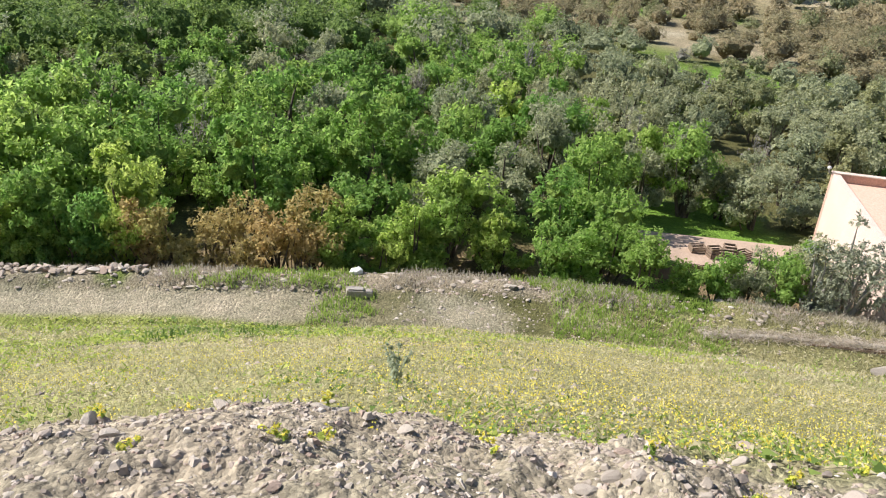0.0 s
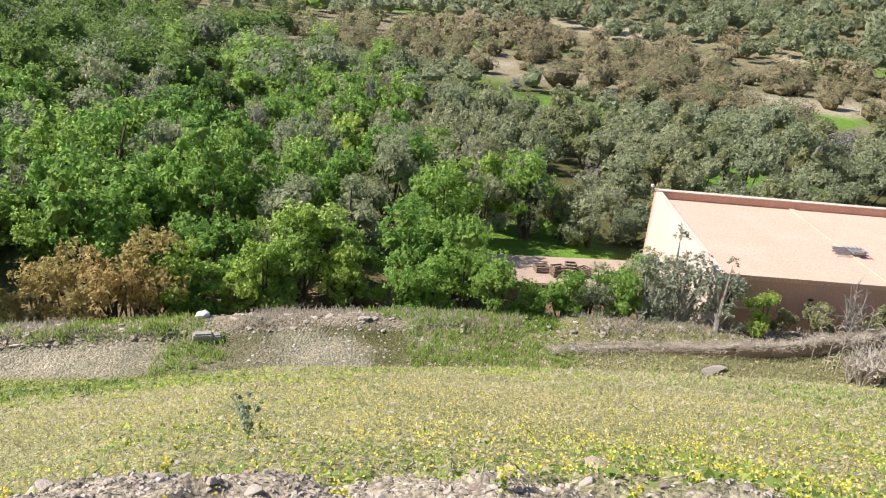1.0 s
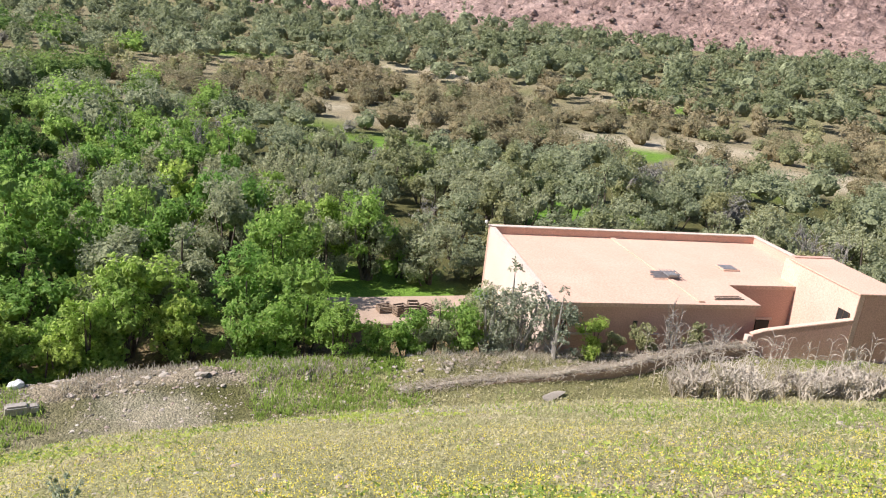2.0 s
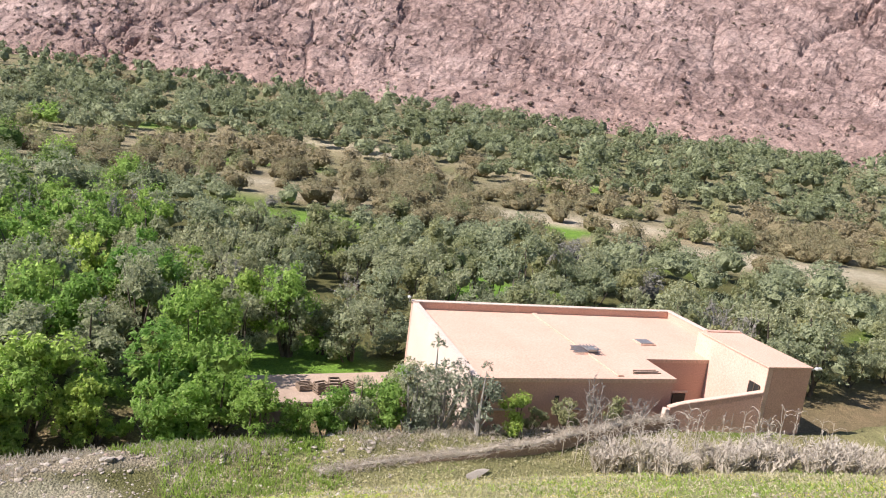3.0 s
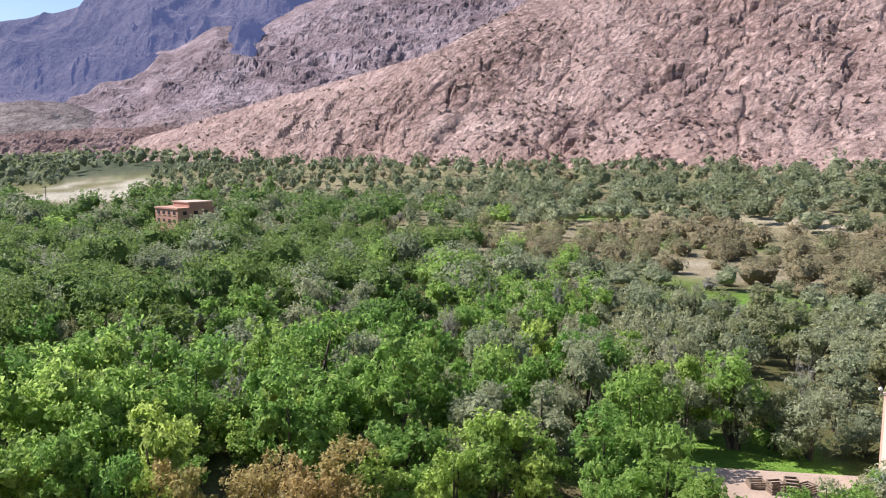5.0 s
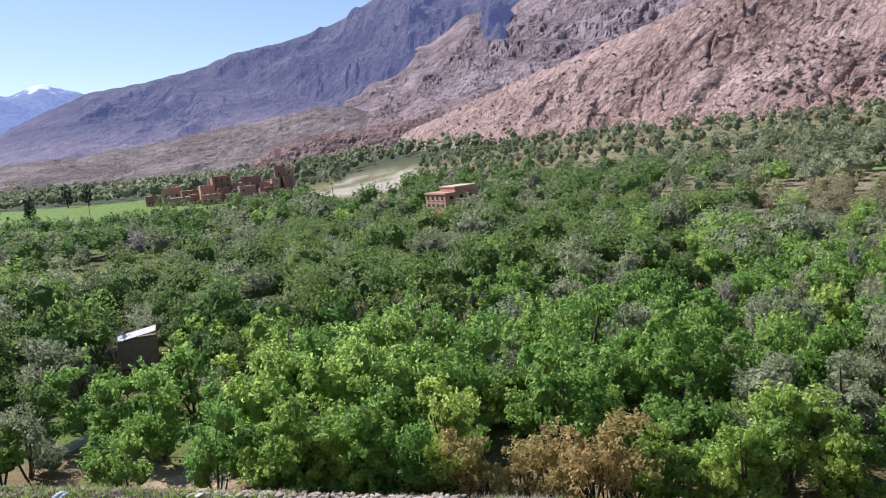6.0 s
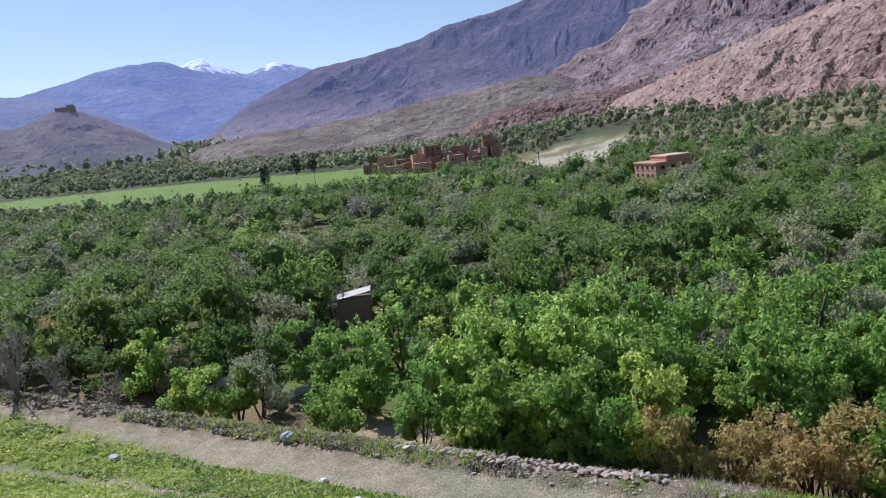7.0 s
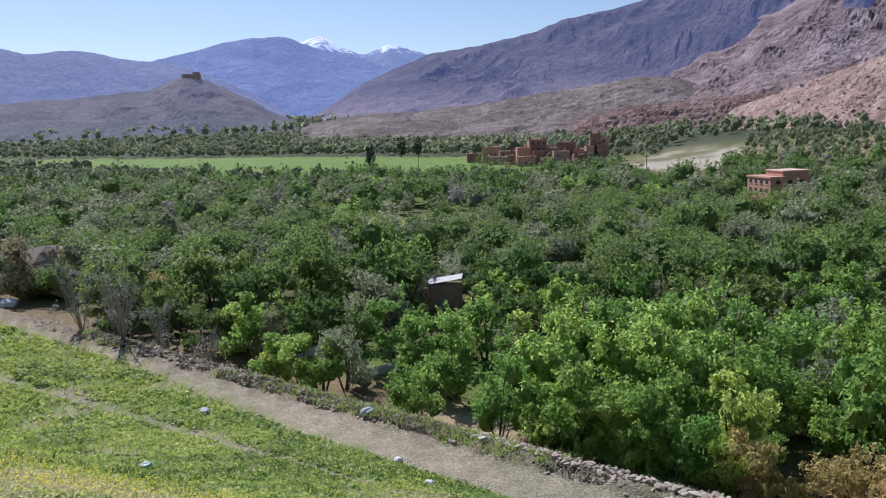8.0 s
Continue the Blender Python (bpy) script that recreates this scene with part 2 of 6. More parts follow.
def zones(x, y):
    """Base colours of the ground, by plan."""
    s = y - track_edge(x)
    q = 0.643 * x + 0.766 * y
    n1, n2, n3 = fract_noise(x, y, 9, 4, 11), fract_noise(x, y, 2.2, 4, 12), fract_noise(x, y, 40, 4, 13)
    col = np.empty((len(x), 3))
    col[:] = (0.13, 0.13, 0.055)

    def lay(c, k):
        col[:] = col * (1 - k[:, None]) + np.array(c) * k[:, None]

    slope = smooth(0.3, -0.3, s)
    lay((0.355, 0.35, 0.175), slope)
    lay((0.22, 0.30, 0.075), slope * smooth(-0.1, 0.5, n1 * 0.5 + n2 * 0.3 + smooth(-6, -35, x) * 0.75))
    lay((0.40, 0.345, 0.255), slope * smooth(0.05, 0.5, n2 * 0.8 + n1 * 0.4 + smooth(-3, -0.5, s) * smooth(-25, 5, x) * 0.5))
    rim = 3.3 - 0.45 * np.maximum(x - 0.3, 0) - 0.25 * np.maximum(-x - 1.5, 0)
    lay((0.42, 0.37, 0.30), smooth(0.25, -0.15, y - rim + 0.25 * n2) * slope)
    lay((0.38, 0.33, 0.265), smooth(0.6, 0.2, np.abs(y - path_y(x) + 0.35 * n1)) * smooth(7, 0, x) * slope * smooth(-0.75, -0.1, n2 + n1))
    lay((0.29, 0.32, 0.10), smooth(-0.4, 0.1, s) * smooth(0.4, -0.1, s - track_near(x)) * smooth(-2, -9, x) * smooth(-0.4, 0.1, n2 + 0.4))
    near_edge = track_near(x)
    trk = smooth(-0.25, 0.25, s - near_edge + 0.3 * n2) * smooth(3.1, 2.6, s + 0.3 * n2)
    lay((0.42, 0.375, 0.295), trk * smooth(1, -9, x))
    lay((0.40, 0.365, 0.29), smooth(-4.5, -2.5, s) * smooth(3.4, 2.4, s) * smooth(-8, -1, x) * smooth(14, 8, x) * smooth(-0.2, 0.5, n2 + 0.1) * 0.8)
    lay((0.37, 0.345, 0.18), smooth(3, 9, x) * smooth(-1, 0, s) * smooth(5.5, 4, s) * (0.6 + 0.4 * n2))
    lay((0.31, 0.27, 0.21), smooth(2.7, 3.1, s) * smooth(6.4, 5.6, s) * smooth(12, 5, x))
    lay((0.16, 0.22, 0.05), smooth(2.7, 3.1, s) * smooth(6.4, 5.6, s) * smooth(0.15, 0.45, n2) * smooth(-34, -22, x))
    lay((0.25, 0.20, 0.155), smooth(2.7, 3.1, s) * smooth(5.4, 4.6, s) * smooth(-18, -28, x) * 0.8)
    lay((0.30, 0.22, 0.14), smooth(5.8, 7, s) * smooth(15, 9, s) * 0.8)
    floor = smooth(8, 14, s)
    lay((0.15, 0.24, 0.04), floor * smooth(0.05, 0.4, n1) * 0.8)
    lay((0.44, 0.375, 0.275), floor * smooth(95, 112, q) * smooth(-0.15, 0.2, n3 + 0.4 * n1) * smooth(230, 180, q))
    lay((0.24, 0.24, 0.10), floor * smooth(105, 120, q) * smooth(0.1, 0.5, -n3) * 0.6)
    lay((0.31, 0.27, 0.18), floor * smooth(108, 116, q) * (0.75 + 0.25 * n1) * smooth(500, 300, -0.766 * x + 0.643 * y))
    lay((0.20, 0.21, 0.10), floor * smooth(160, 180, q) * smooth(-0.1, 0.4, n1) * 0.8)
    lay((0.08, 0.10, 0.055), smooth(480, 560, np.hypot(x, y)))
    sand = np.minimum(seg_dist(x, y, 65, 105, 92, 98), seg_dist(x, y, 84, 76, 118, 60)) + 3 * n1
    lay((0.50, 0.44, 0.34), smooth(7.5, 4.5, sand))
    for ax, ay, bx_, by_, wide in ((-10, 126, 10, 122, 1.4), (22, 130, 34, 126, 1.6), (58, 193, 78, 177, 4.0), (105, 146, 124, 140, 3.0)):
        lay((0.50, 0.44, 0.34), smooth(wide * 2.2, wide, seg_dist(x, y, ax, ay, bx_, by_) + wide * n1))
    for cx, cy, rx, ry in ((29, 91, 11, 7), (68, 91, 9, 5), (38, 62, 5, 6), (14.5, 41.5, 6, 5), (110, 138, 14, 6), (40, 150, 16, 5), (-20, 175, 18, 6), (20, 205, 20, 6)):
        lay((0.17, 0.31, 0.05), smooth(1.15, 0.8, ((x - cx) / rx) ** 2 + ((y - cy) / ry) ** 2 + 0.4 * n1))
    lay((0.28, 0.36, 0.06), smooth(1.2, 0.8, ((x + 108) / 12) ** 2 + ((y - 92) / 9) ** 2 + 0.4 * n1))
    lay((0.55, 0.42, 0.31), smooth(1.2, 0.8, ((x + 30.3) / 3.0) ** 2 + ((y - 31.0) / 2.0) ** 2 + 0.4 * n2))
    lay((0.36, 0.39, 0.09), smooth(1.2, 0.7, ((x + 112) / 24) ** 2 + ((y - 95) / 13) ** 2 + 0.5 * n1) * 0.8)
    field = (y > 183) & (x < -160 - (y - 183) * 0.3) & (y < 310 - (x + 235) * 1.05) & (np.hypot(x, y) < field_end(x, y))
    lay((0.175, 0.28, 0.06), field * (0.94 + 0.06 * n1))
    river = smooth(34, 22, np.abs((x + 180) + 0.39 * (y - 330) + 8 * n1)) * smooth(265, 285, y) * smooth(450, 410, y)
    lay((0.50, 0.46, 0.39), river * smooth(-0.35, 0.1, n3 + n1 * 0.6))
    return col


def mesh_from(name, verts, faces, mat, smooth_shade=False, second=None):
    me = bpy.data.meshes.new(name)
    verts, faces = np.asarray(verts, np.float32), np.asarray(faces, np.int32)
    k = faces.shape[1]
    me.vertices.add(len(verts))
    me.vertices.foreach_set("co", verts.ravel())
    me.loops.add(faces.size)
    me.loops.foreach_set("vertex_index", faces.ravel())
    me.polygons.add(len(faces))
    me.polygons.foreach_set("loop_start", np.arange(0, faces.size, k, dtype=np.int32))
    me.polygons.foreach_set("loop_total", np.full(len(faces), k, np.int32))
    me.update(calc_edges=True)
    me.validate()
    me.polygons.foreach_set("use_smooth", np.full(len(me.polygons), smooth_shade))
    for one in mat if isinstance(mat, (list, tuple)) else [mat]:
        me.materials.append(one)
    if second is not None:
        me.polygons.foreach_set("material_index", (np.arange(len(me.polygons)) >= second).astype(np.int32))
    return me


def part(name, data, parent, label="", m=None):
    ob = new(name, data)
    ob.parent = parent
    if m is not None:
        ob.matrix_basis = m
    return tagged(ob, label) if label else ob


def grid_faces(rows, cols):
    a = (np.arange(rows - 1)[:, None] * cols + np.arange(cols - 1)[None]).ravel()
    return np.stack([a, a + 1, a + cols + 1, a + cols], 1)


# ---- ground: one sheet to the horizon ----
def ground_material():
    m, n, l, p = nodes_of("ground")
    c = n.new("ShaderNodeTexCoord").outputs["Object"]
    att = n.new("ShaderNodeAttribute")
    att.attribute_name = "soil"
    fine, mid, big = noise_tex(n, l, c, 9.0, 8, 0.7), noise_tex(n, l, c, 0.9, 6), noise_tex(n, l, c, 0.06, 4)
    col = mixed(n, l, "MULTIPLY", 1.0, att.outputs["Color"], ramp(n, l, fine.outputs[0], [(0.3, (0.55, 0.55, 0.52)), (0.7, (1.3, 1.3, 1.28))]))
    col = mixed(n, l, "MULTIPLY", 1.0, col, ramp(n, l, mid.outputs[0], [(0.3, (0.75, 0.78, 0.72)), (0.7, (1.15, 1.12, 1.1))]))
    col = mixed(n, l, "MULTIPLY", 1.0, col, ramp(n, l, big.outputs[0], [(0.35, (0.88, 0.9, 0.85)), (0.65, (1.1, 1.06, 1.02))]))
    heights = []
    for size, lo, hi in ((11.0, 0.80, 1.16), (34.0, 0.72, 1.22)):
        v = n.new("ShaderNodeTexVoronoi")
        v.inputs["Scale"].default_value = size
        l.new(c, v.inputs["Vector"])
        bw = n.new("ShaderNodeSeparateColor")
        l.new(v.outputs["Color"], bw.inputs[0])
        col = mixed(n, l, "MULTIPLY", 1.0, col, ramp(n, l, bw.outputs[0], [(0.0, (lo,) * 3), (1.0, (hi,) * 3)]))
        heights.append(v.outputs["Distance"])
    l.new(col, p.inputs["Base Color"])
    p.inputs["Roughness"].default_value = 0.95
    p.inputs["Specular IOR Level"].default_value = 0.15
    mix = n.new("ShaderNodeMath")
    mix.operation = "SUBTRACT"
    l.new(fine.outputs[0], mix.inputs[0])
    l.new(heights[0], mix.inputs[1])
    mix2 = n.new("ShaderNodeMath")
    mix2.operation = "MULTIPLY_ADD"
    l.new(heights[1], mix2.inputs[0])
    mix2.inputs[1].default_value = -0.4
    l.new(mix.outputs[0], mix2.inputs[2])
    bumped(n, l, p, mix2.outputs[0], 0.9, 0.06)
    return m


def build_ground():
    az = np.radians(np.concatenate([np.arange(-180, -70, 6), np.arange(-68, 84, 0.42), np.arange(86, 181, 6)]))
    az[-1] = np.pi
    r = np.concatenate([[0.05, 0.5], np.geomspace(1.0, 21, 105), np.arange(21.3, 36, 0.28), np.geomspace(36.3, 4900, 105)])
    A, R = np.meshgrid(az, r)
    x, y = (-np.sin(A) * R).ravel(), (np.cos(A) * R).ravel()
    me = mesh_from("ground", np.stack([x, y, land(x, y)], 1), grid_faces(len(r), len(az))[:, ::-1], ground_material(), True)
    soil = me.color_attributes.new("soil", "FLOAT_COLOR", "POINT")
    soil.data.foreach_set("color", np.concatenate([zones(x, y), np.ones((len(x), 1))], 1).astype(np.float32).ravel())
    return tagged(new("ground", me), "grassy stony hillside running down to a wide wooded valley floor", "ground", kind="structure")


build_ground()


# ---- mountains ----
def rock_material(name, dark, light, scale, veg=(0.10, 0.10, 0.06), veg_amount=0.5, haze_glow=None, snow=None, low=None):
    m, n, l, p = nodes_of(name)
    c = n.new("ShaderNodeTexCoord").outputs["Object"]
    big, mid, fine = noise_tex(n, l, c, scale, 8, 0.65), noise_tex(n, l, c, scale * 7, 8, 0.7), noise_tex(n, l, c, scale * 40, 6, 0.7)
    col = ramp(n, l, big.outputs[0], [(0.3, dark), (0.7, light)])
    col = mixed(n, l, "MULTIPLY", 1.0, col, ramp(n, l, mid.outputs[0], [(0.32, (0.6, 0.57, 0.57)), (0.62, (1.2, 1.2, 1.2))]))
    vor = n.new("ShaderNodeTexVoronoi")
    vor.feature = "DISTANCE_TO_EDGE"
    vor.inputs["Scale"].default_value = scale * 6
    warp = mixed(n, l, "ADD", 1.0, c, mixed(n, l, "MULTIPLY", 1.0, big.outputs["Color"], (0.6 / scale,) * 3))
    l.new(warp, vor.inputs["Vector"])
    crack = ramp(n, l, vor.outputs["Distance"], [(0.0, (0.5, 0.47, 0.47)), (0.07, (1, 1, 1))])
    col = mixed(n, l, "MULTIPLY", 0.8, col, crack)
    boul = n.new("ShaderNodeTexVoronoi")
    boul.inputs["Scale"].default_value = scale * 26
    l.new(mixed(n, l, "ADD", 1.0, c, mixed(n, l, "MULTIPLY", 1.0, mid.outputs["Color"], (0.12 / scale,) * 3)), boul.inputs["Vector"])
    stones = ramp(n, l, boul.outputs["Distance"], [(0.1, (1.2, 1.18, 1.16)), (0.62, (0.58, 0.55, 0.55))])
    col = mixed(n, l, "MULTIPLY", ramp(n, l, big.outputs[0], [(0.42, (0.95,) * 3), (0.6, (0.15,) * 3)]), col, stones)
    if low:
        sep, rise, band = n.new("ShaderNodeSeparateXYZ"), n.new("ShaderNodeMath"), n.new("ShaderNodeMapRange")
        l.new(c, sep.inputs[0])
        rise.operation = "MULTIPLY_ADD"
        l.new(big.outputs[0], rise.inputs[0])
        rise.inputs[1].default_value = low[1] * 1.6
        l.new(sep.outputs[2], rise.inputs[2])
        l.new(rise.outputs[0], band.inputs[0])
        band.inputs[1].default_value, band.inputs[2].default_value = low[0] + low[1] * 0.3, low[0] + low[1] * 1.3
        tone = mixed(n, l, "MULTIPLY", 1.0, low[2], ramp(n, l, mid.outputs[0], [(0.3, (0.62, 0.6, 0.6)), (0.66, (1.25, 1.22, 1.2))]))
        col = mixed(n, l, "MIX", band.outputs[0], tone, col)
    grit = noise_tex(n, l, c, scale * 110, 5, 0.8)
    col = mixed(n, l, "MULTIPLY", 1.0, col, ramp(n, l, grit.outputs[0], [(0.36, (0.6, 0.58, 0.57)), (0.5, (1.04, 1.04, 1.04)), (0.66, (1.28, 1.28, 1.28))]))
    spots = ramp(n, l, fine.outputs[0], [(0.56 , (0, 0, 0)), (0.66, (veg_amount,) * 3)])
    col = mixed(n, l, "MIX", spots, col, veg)
    if snow:
        sep, sn = n.new("ShaderNodeSeparateXYZ"), n.new("ShaderNodeMapRange")
        l.new(c, sep.inputs[0])
        ad = n.new("ShaderNodeMath")
        ad.operation = "MULTIPLY_ADD"
        l.new(mid.outputs[0], ad.inputs[0])
        ad.inputs[1].default_value = 420
        l.new(sep.outputs[2], ad.inputs[2])
        l.new(ad.outputs[0], sn.inputs[0])
        sn.inputs[1].default_value, sn.inputs[2].default_value = snow, snow + 45
        col = mixed(n, l, "MIX", sn.outputs[0], col, (0.8, 0.82, 0.86))
    l.new(col, p.inputs["Base Color"])
    p.inputs["Roughness"].default_value = 0.95
    p.inputs["Specular IOR Level"].default_value = 0.1
    rel = n.new("ShaderNodeMath")
    rel.operation = "MULTIPLY_ADD"
    l.new(boul.outputs["Distance"], rel.inputs[0])
    rel.inputs[1].default_value = -0.8
    l.new(mid.outputs[0], rel.inputs[2])
    rel2 = n.new("ShaderNodeMath")
    rel2.operation = "MULTIPLY_ADD"
    l.new(grit.outputs[0], rel2.inputs[0])
    rel2.inputs[1].default_value = 0.35
    l.new(rel.outputs[0], rel2.inputs[2])
    bumped(n, l, p, rel2.outputs[0], 1.0, 0.018 / scale)
    # bluish emission stands for the haze before a distant mountain
    if haze_glow:
        p.inputs["Emission Color"].default_value = (*haze_glow, 1)
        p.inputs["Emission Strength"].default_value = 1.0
    return m


def crag_relief(x, y, z, k):
    """Bulging slabs split by oblique cracks, with blocks and fallen boulders; k scales the sizes."""
    p, q = (-0.766 * x + 0.643 * y) / k, (0.643 * x + 0.766 * y) / k
    n0 = fract_noise(p, q, 60, 3, 81)
    wp, wq = p + 16 * n0, q + 16 * fract_noise(p, q, 48, 3, 82)
    craggy = np.clip(fract_noise(p, q, 95, 4, 83) * 2.4 + 0.55, 0, 1)
    dz = 8 * fract_noise(p, q, 170, 3, 84) + 4.0 * fract_noise(wp, wq, 46, 4, 85)
    for scale, depth, width, skew, seed in ((42, 5.0, 0.06, 0.55, 86), (21, 2.8, 0.07, -0.4, 87), (11, 1.3, 0.09, 0.3, 88)):
        line = np.abs(fract_noise(wp + skew * wq, wq * 0.5, scale, 2, seed))
        dz = dz - depth * np.exp(-(line / width) ** 1.3) * (0.25 + 0.75 * craggy)
    d, own = cells(wp, wq * 0.75, 15, 5)
    dz = dz + craggy * (2.6 * (own - 0.5) + 1.8 * (0.55 - d))
    d, own = cells(wp, wq, 6.0, 6)
    dz = dz + (0.5 + 0.5 * craggy) * (1.5 * (own - 0.4) + 1.2 * (0.5 - d))
    d, own = cells(p, q, 3.0, 7)
    dz = dz + np.where(own > 0.55, 1.1 * np.clip(0.55 - d, 0, 1) * (1.6 - craggy), 0)
    step = 7.5
    low = np.clip(1 - (z - 17) / 55, 0, 1)
    ledge = ((z + 0.1 * p * k + 5 * n0) / step) % 1.0
    return k * dz + (0.35 + 0.65 * low) * 2.0 * (np.abs(ledge - 0.5) * 2 - 0.5)


def mountain(name, label, crest, foot, run, mat, step, rows, rough, size, kind="structure", lift=0.0, seed=1, flat=False, crags=0.0, bunch=1.0):
    """A mountain side: it rises from its foot line to a crest given by bearing and elevation."""
    caz, cel = np.array(crest).T[:2]
    order = np.argsort(caz)
    az = np.arange(caz.min(), caz.max() + step / 2, step)
    el = np.interp(az, caz[order], cel[order])
    el = np.convolve(np.pad(el, 3, mode="edge"), np.hanning(9)[1:-1] / np.hanning(9).sum(), "valid")
    el = el + 0.16 * fract_noise(az, az * 0, 2.0, 6, seed) + 0.05 * fract_noise(az, az * 0, 0.5, 3, seed + 2)
    r0 = foot(az)
    z0 = land(-np.sin(np.radians(az)) * r0, np.cos(np.radians(az)) * r0) - 1.5
    r1 = run(r0, np.tan(np.radians(el)))
    z1 = 17 + r1 * np.tan(np.radians(el))
    t = np.concatenate([np.linspace(0, 1, rows) ** bunch, [1.05, 1.25, 1.6]])[:, None]
    r = r0 + (r1 - r0) * t
    x, y = -np.sin(np.radians(az)) * r, np.cos(np.radians(az)) * r
    z = z0 + (z1 - z0) * np.where(t <= 1, t ** 1.12, 1 - (t - 1) * 1.4)
    win = np.clip(t * 8, 0, 1) * np.where(t <= 1, np.clip((1 - t) * 5, 0.12, 1), 0.12)
    h = np.maximum(z1 - z0, 5)
    if crags:
        z = z + win * np.clip((1 - t) * 3, 0, 1) * crag_relief(x, y, z, crags)
    z = z + win * rough * h * (fract_noise(x, y, size, 6, seed, True) - 0.45)
    z = z + win * rough * 0.35 * h * (fract_noise(x, y, size * 0.23, 4, seed + 5, True) - 0.45)
    crag = np.clip(fract_noise(x, y, size * 0.8, 3, seed + 8) * 2.2 + 0.35, 0, 1)
    blocks = np.floor(fract_noise(x + z * 0.5, y - z * 0.4, size * 0.16, 3, seed + 9) * 3.0) / 3.0
    z = z + win * rough * 0.14 * h * crag * blocks
    ledge = size * 0.16
    z = z + win * crag * 0.25 * ledge * (np.abs(((z + 0.25 * x) / ledge) % 1.0 - 0.5) * 2 - 0.5)
    z = z + lift
    return tagged(new(name, mesh_from(name, np.stack([x.ravel(), y.ravel(), z.ravel()], 1), grid_faces(len(t), len(az))[:, ::-1], mat, not flat)), label, "mountain", kind=kind)


RED_ROCK = rock_material("red_rock", (0.392, 0.281, 0.241), (0.498, 0.374, 0.325), 0.012, (0.20, 0.155, 0.12), 0.6, low=(20, 22, (0.44, 0.312, 0.26)))
GREY_ROCK = rock_material("grey_rock", (0.25, 0.195, 0.2), (0.40, 0.33, 0.34), 0.008, (0.14, 0.13, 0.11), 0.6, low=(70, 60, (0.29, 0.22, 0.20)))
BLUFF_ROCK = rock_material("red_bluff_rock", (0.33, 0.225, 0.195), (0.42, 0.30, 0.26), 0.014, (0.16, 0.13, 0.10), 0.5)
SPUR_ROCK = rock_material("spur_rock", (0.20, 0.17, 0.16), (0.33, 0.285, 0.26), 0.009, (0.15, 0.15, 0.10), 0.8)
# These rocks, down to the snowy one, emit faint blue in place of haze.
HILL_ROCK = rock_material("hill_rock", (0.075, 0.062, 0.058), (0.16, 0.13, 0.115), 0.009, (0.05, 0.055, 0.04), 0.8, haze_glow=(0.062, 0.07, 0.108), low=(50, 45, (0.075, 0.085, 0.05)))
# Dark upper tones paint in the shaded steep faces; the low band is brown rock.
HAZED_RIDGE_ROCK = rock_material("far_rock", (0.055, 0.05, 0.058), (0.135, 0.115, 0.115), 0.004, (0.05, 0.055, 0.06), 0.5, haze_glow=(0.045, 0.057, 0.122), low=(110, 130, (0.25, 0.2, 0.185)))
HAZE_ROCK = rock_material("distant_hazed_rock", (0.08, 0.09, 0.12), (0.12, 0.13, 0.17), 0.0012, (0.07, 0.09, 0.11), 0.3, haze_glow=(0.105, 0.15, 0.305))
LEFT_ROCK = rock_material("distant_ridge_rock", (0.08, 0.09, 0.11), (0.13, 0.13, 0.16), 0.002, (0.07, 0.08, 0.10), 0.3, haze_glow=(0.098, 0.128, 0.245))
SNOW_ROCK = rock_material("snowy_rock", (0.10, 0.11, 0.14), (0.16, 0.17, 0.20), 0.002, (0.1, 0.12, 0.15), 0.3, haze_glow=(0.11, 0.16, 0.31), snow=735)


def line_foot(dist):
    return lambda az: dist / np.maximum(np.cos(np.radians(az + 40)), 0.12)


mountain("mountain_red", "steep red rocky mountainside with scattered dark shrubs", [(30, -2), (28.5, -0.9), (26.7, 0.2), (24.5, 1.3), (21, 2.45), (16, 4.0), (10.5, 5.65), (5.6, 7.1), (3.6, 7.8), (-0.5, 9.9), (-5, 12.2), (-15, 15.5), (-30, 19), (-66, 22)],
         line_foot(285), lambda r0, te: np.minimum(np.maximum(r0 / np.maximum(1 - te / 0.62, 0.2), r0 * 1.2 + 30), 2400), RED_ROCK, 0.125, 165, 0.012, 78, seed=3, flat=True, crags=1.0, bunch=1.3)
mountain("mountain_grey", "grey craggy mountain ridge behind red slopes", [(40, 0.2), (36, 1.0), (34.8, 1.6), (30.3, 3.2), (26.8, 5.25), (24.8, 5.9), (23.3, 7.2), (22.2, 7.3), (19.4, 9.05), (17.2, 9.3), (15, 10.1), (10, 12.0), (4, 13), (-8, 16)],
         lambda az: 900 + az * 0, lambda r0, te: r0 + 1100 + te * 0, GREY_ROCK, 0.13, 125, 0.06, 260, seed=7, flat=True, crags=1.7)
mountain("red_bluff", "red earth bluff at the foot of the grey ridge", [(36.2, 0.2), (35.2, 0.7), (34.2, 1.1), (31, 1.55), (27, 1.85), (23, 2.0), (19, 2.0)],
         lambda az: 800 + az * 0, lambda r0, te: r0 + 62 + te * 0, BLUFF_ROCK, 0.13, 26, 0.10, 30, seed=33, flat=True, crags=0.4)
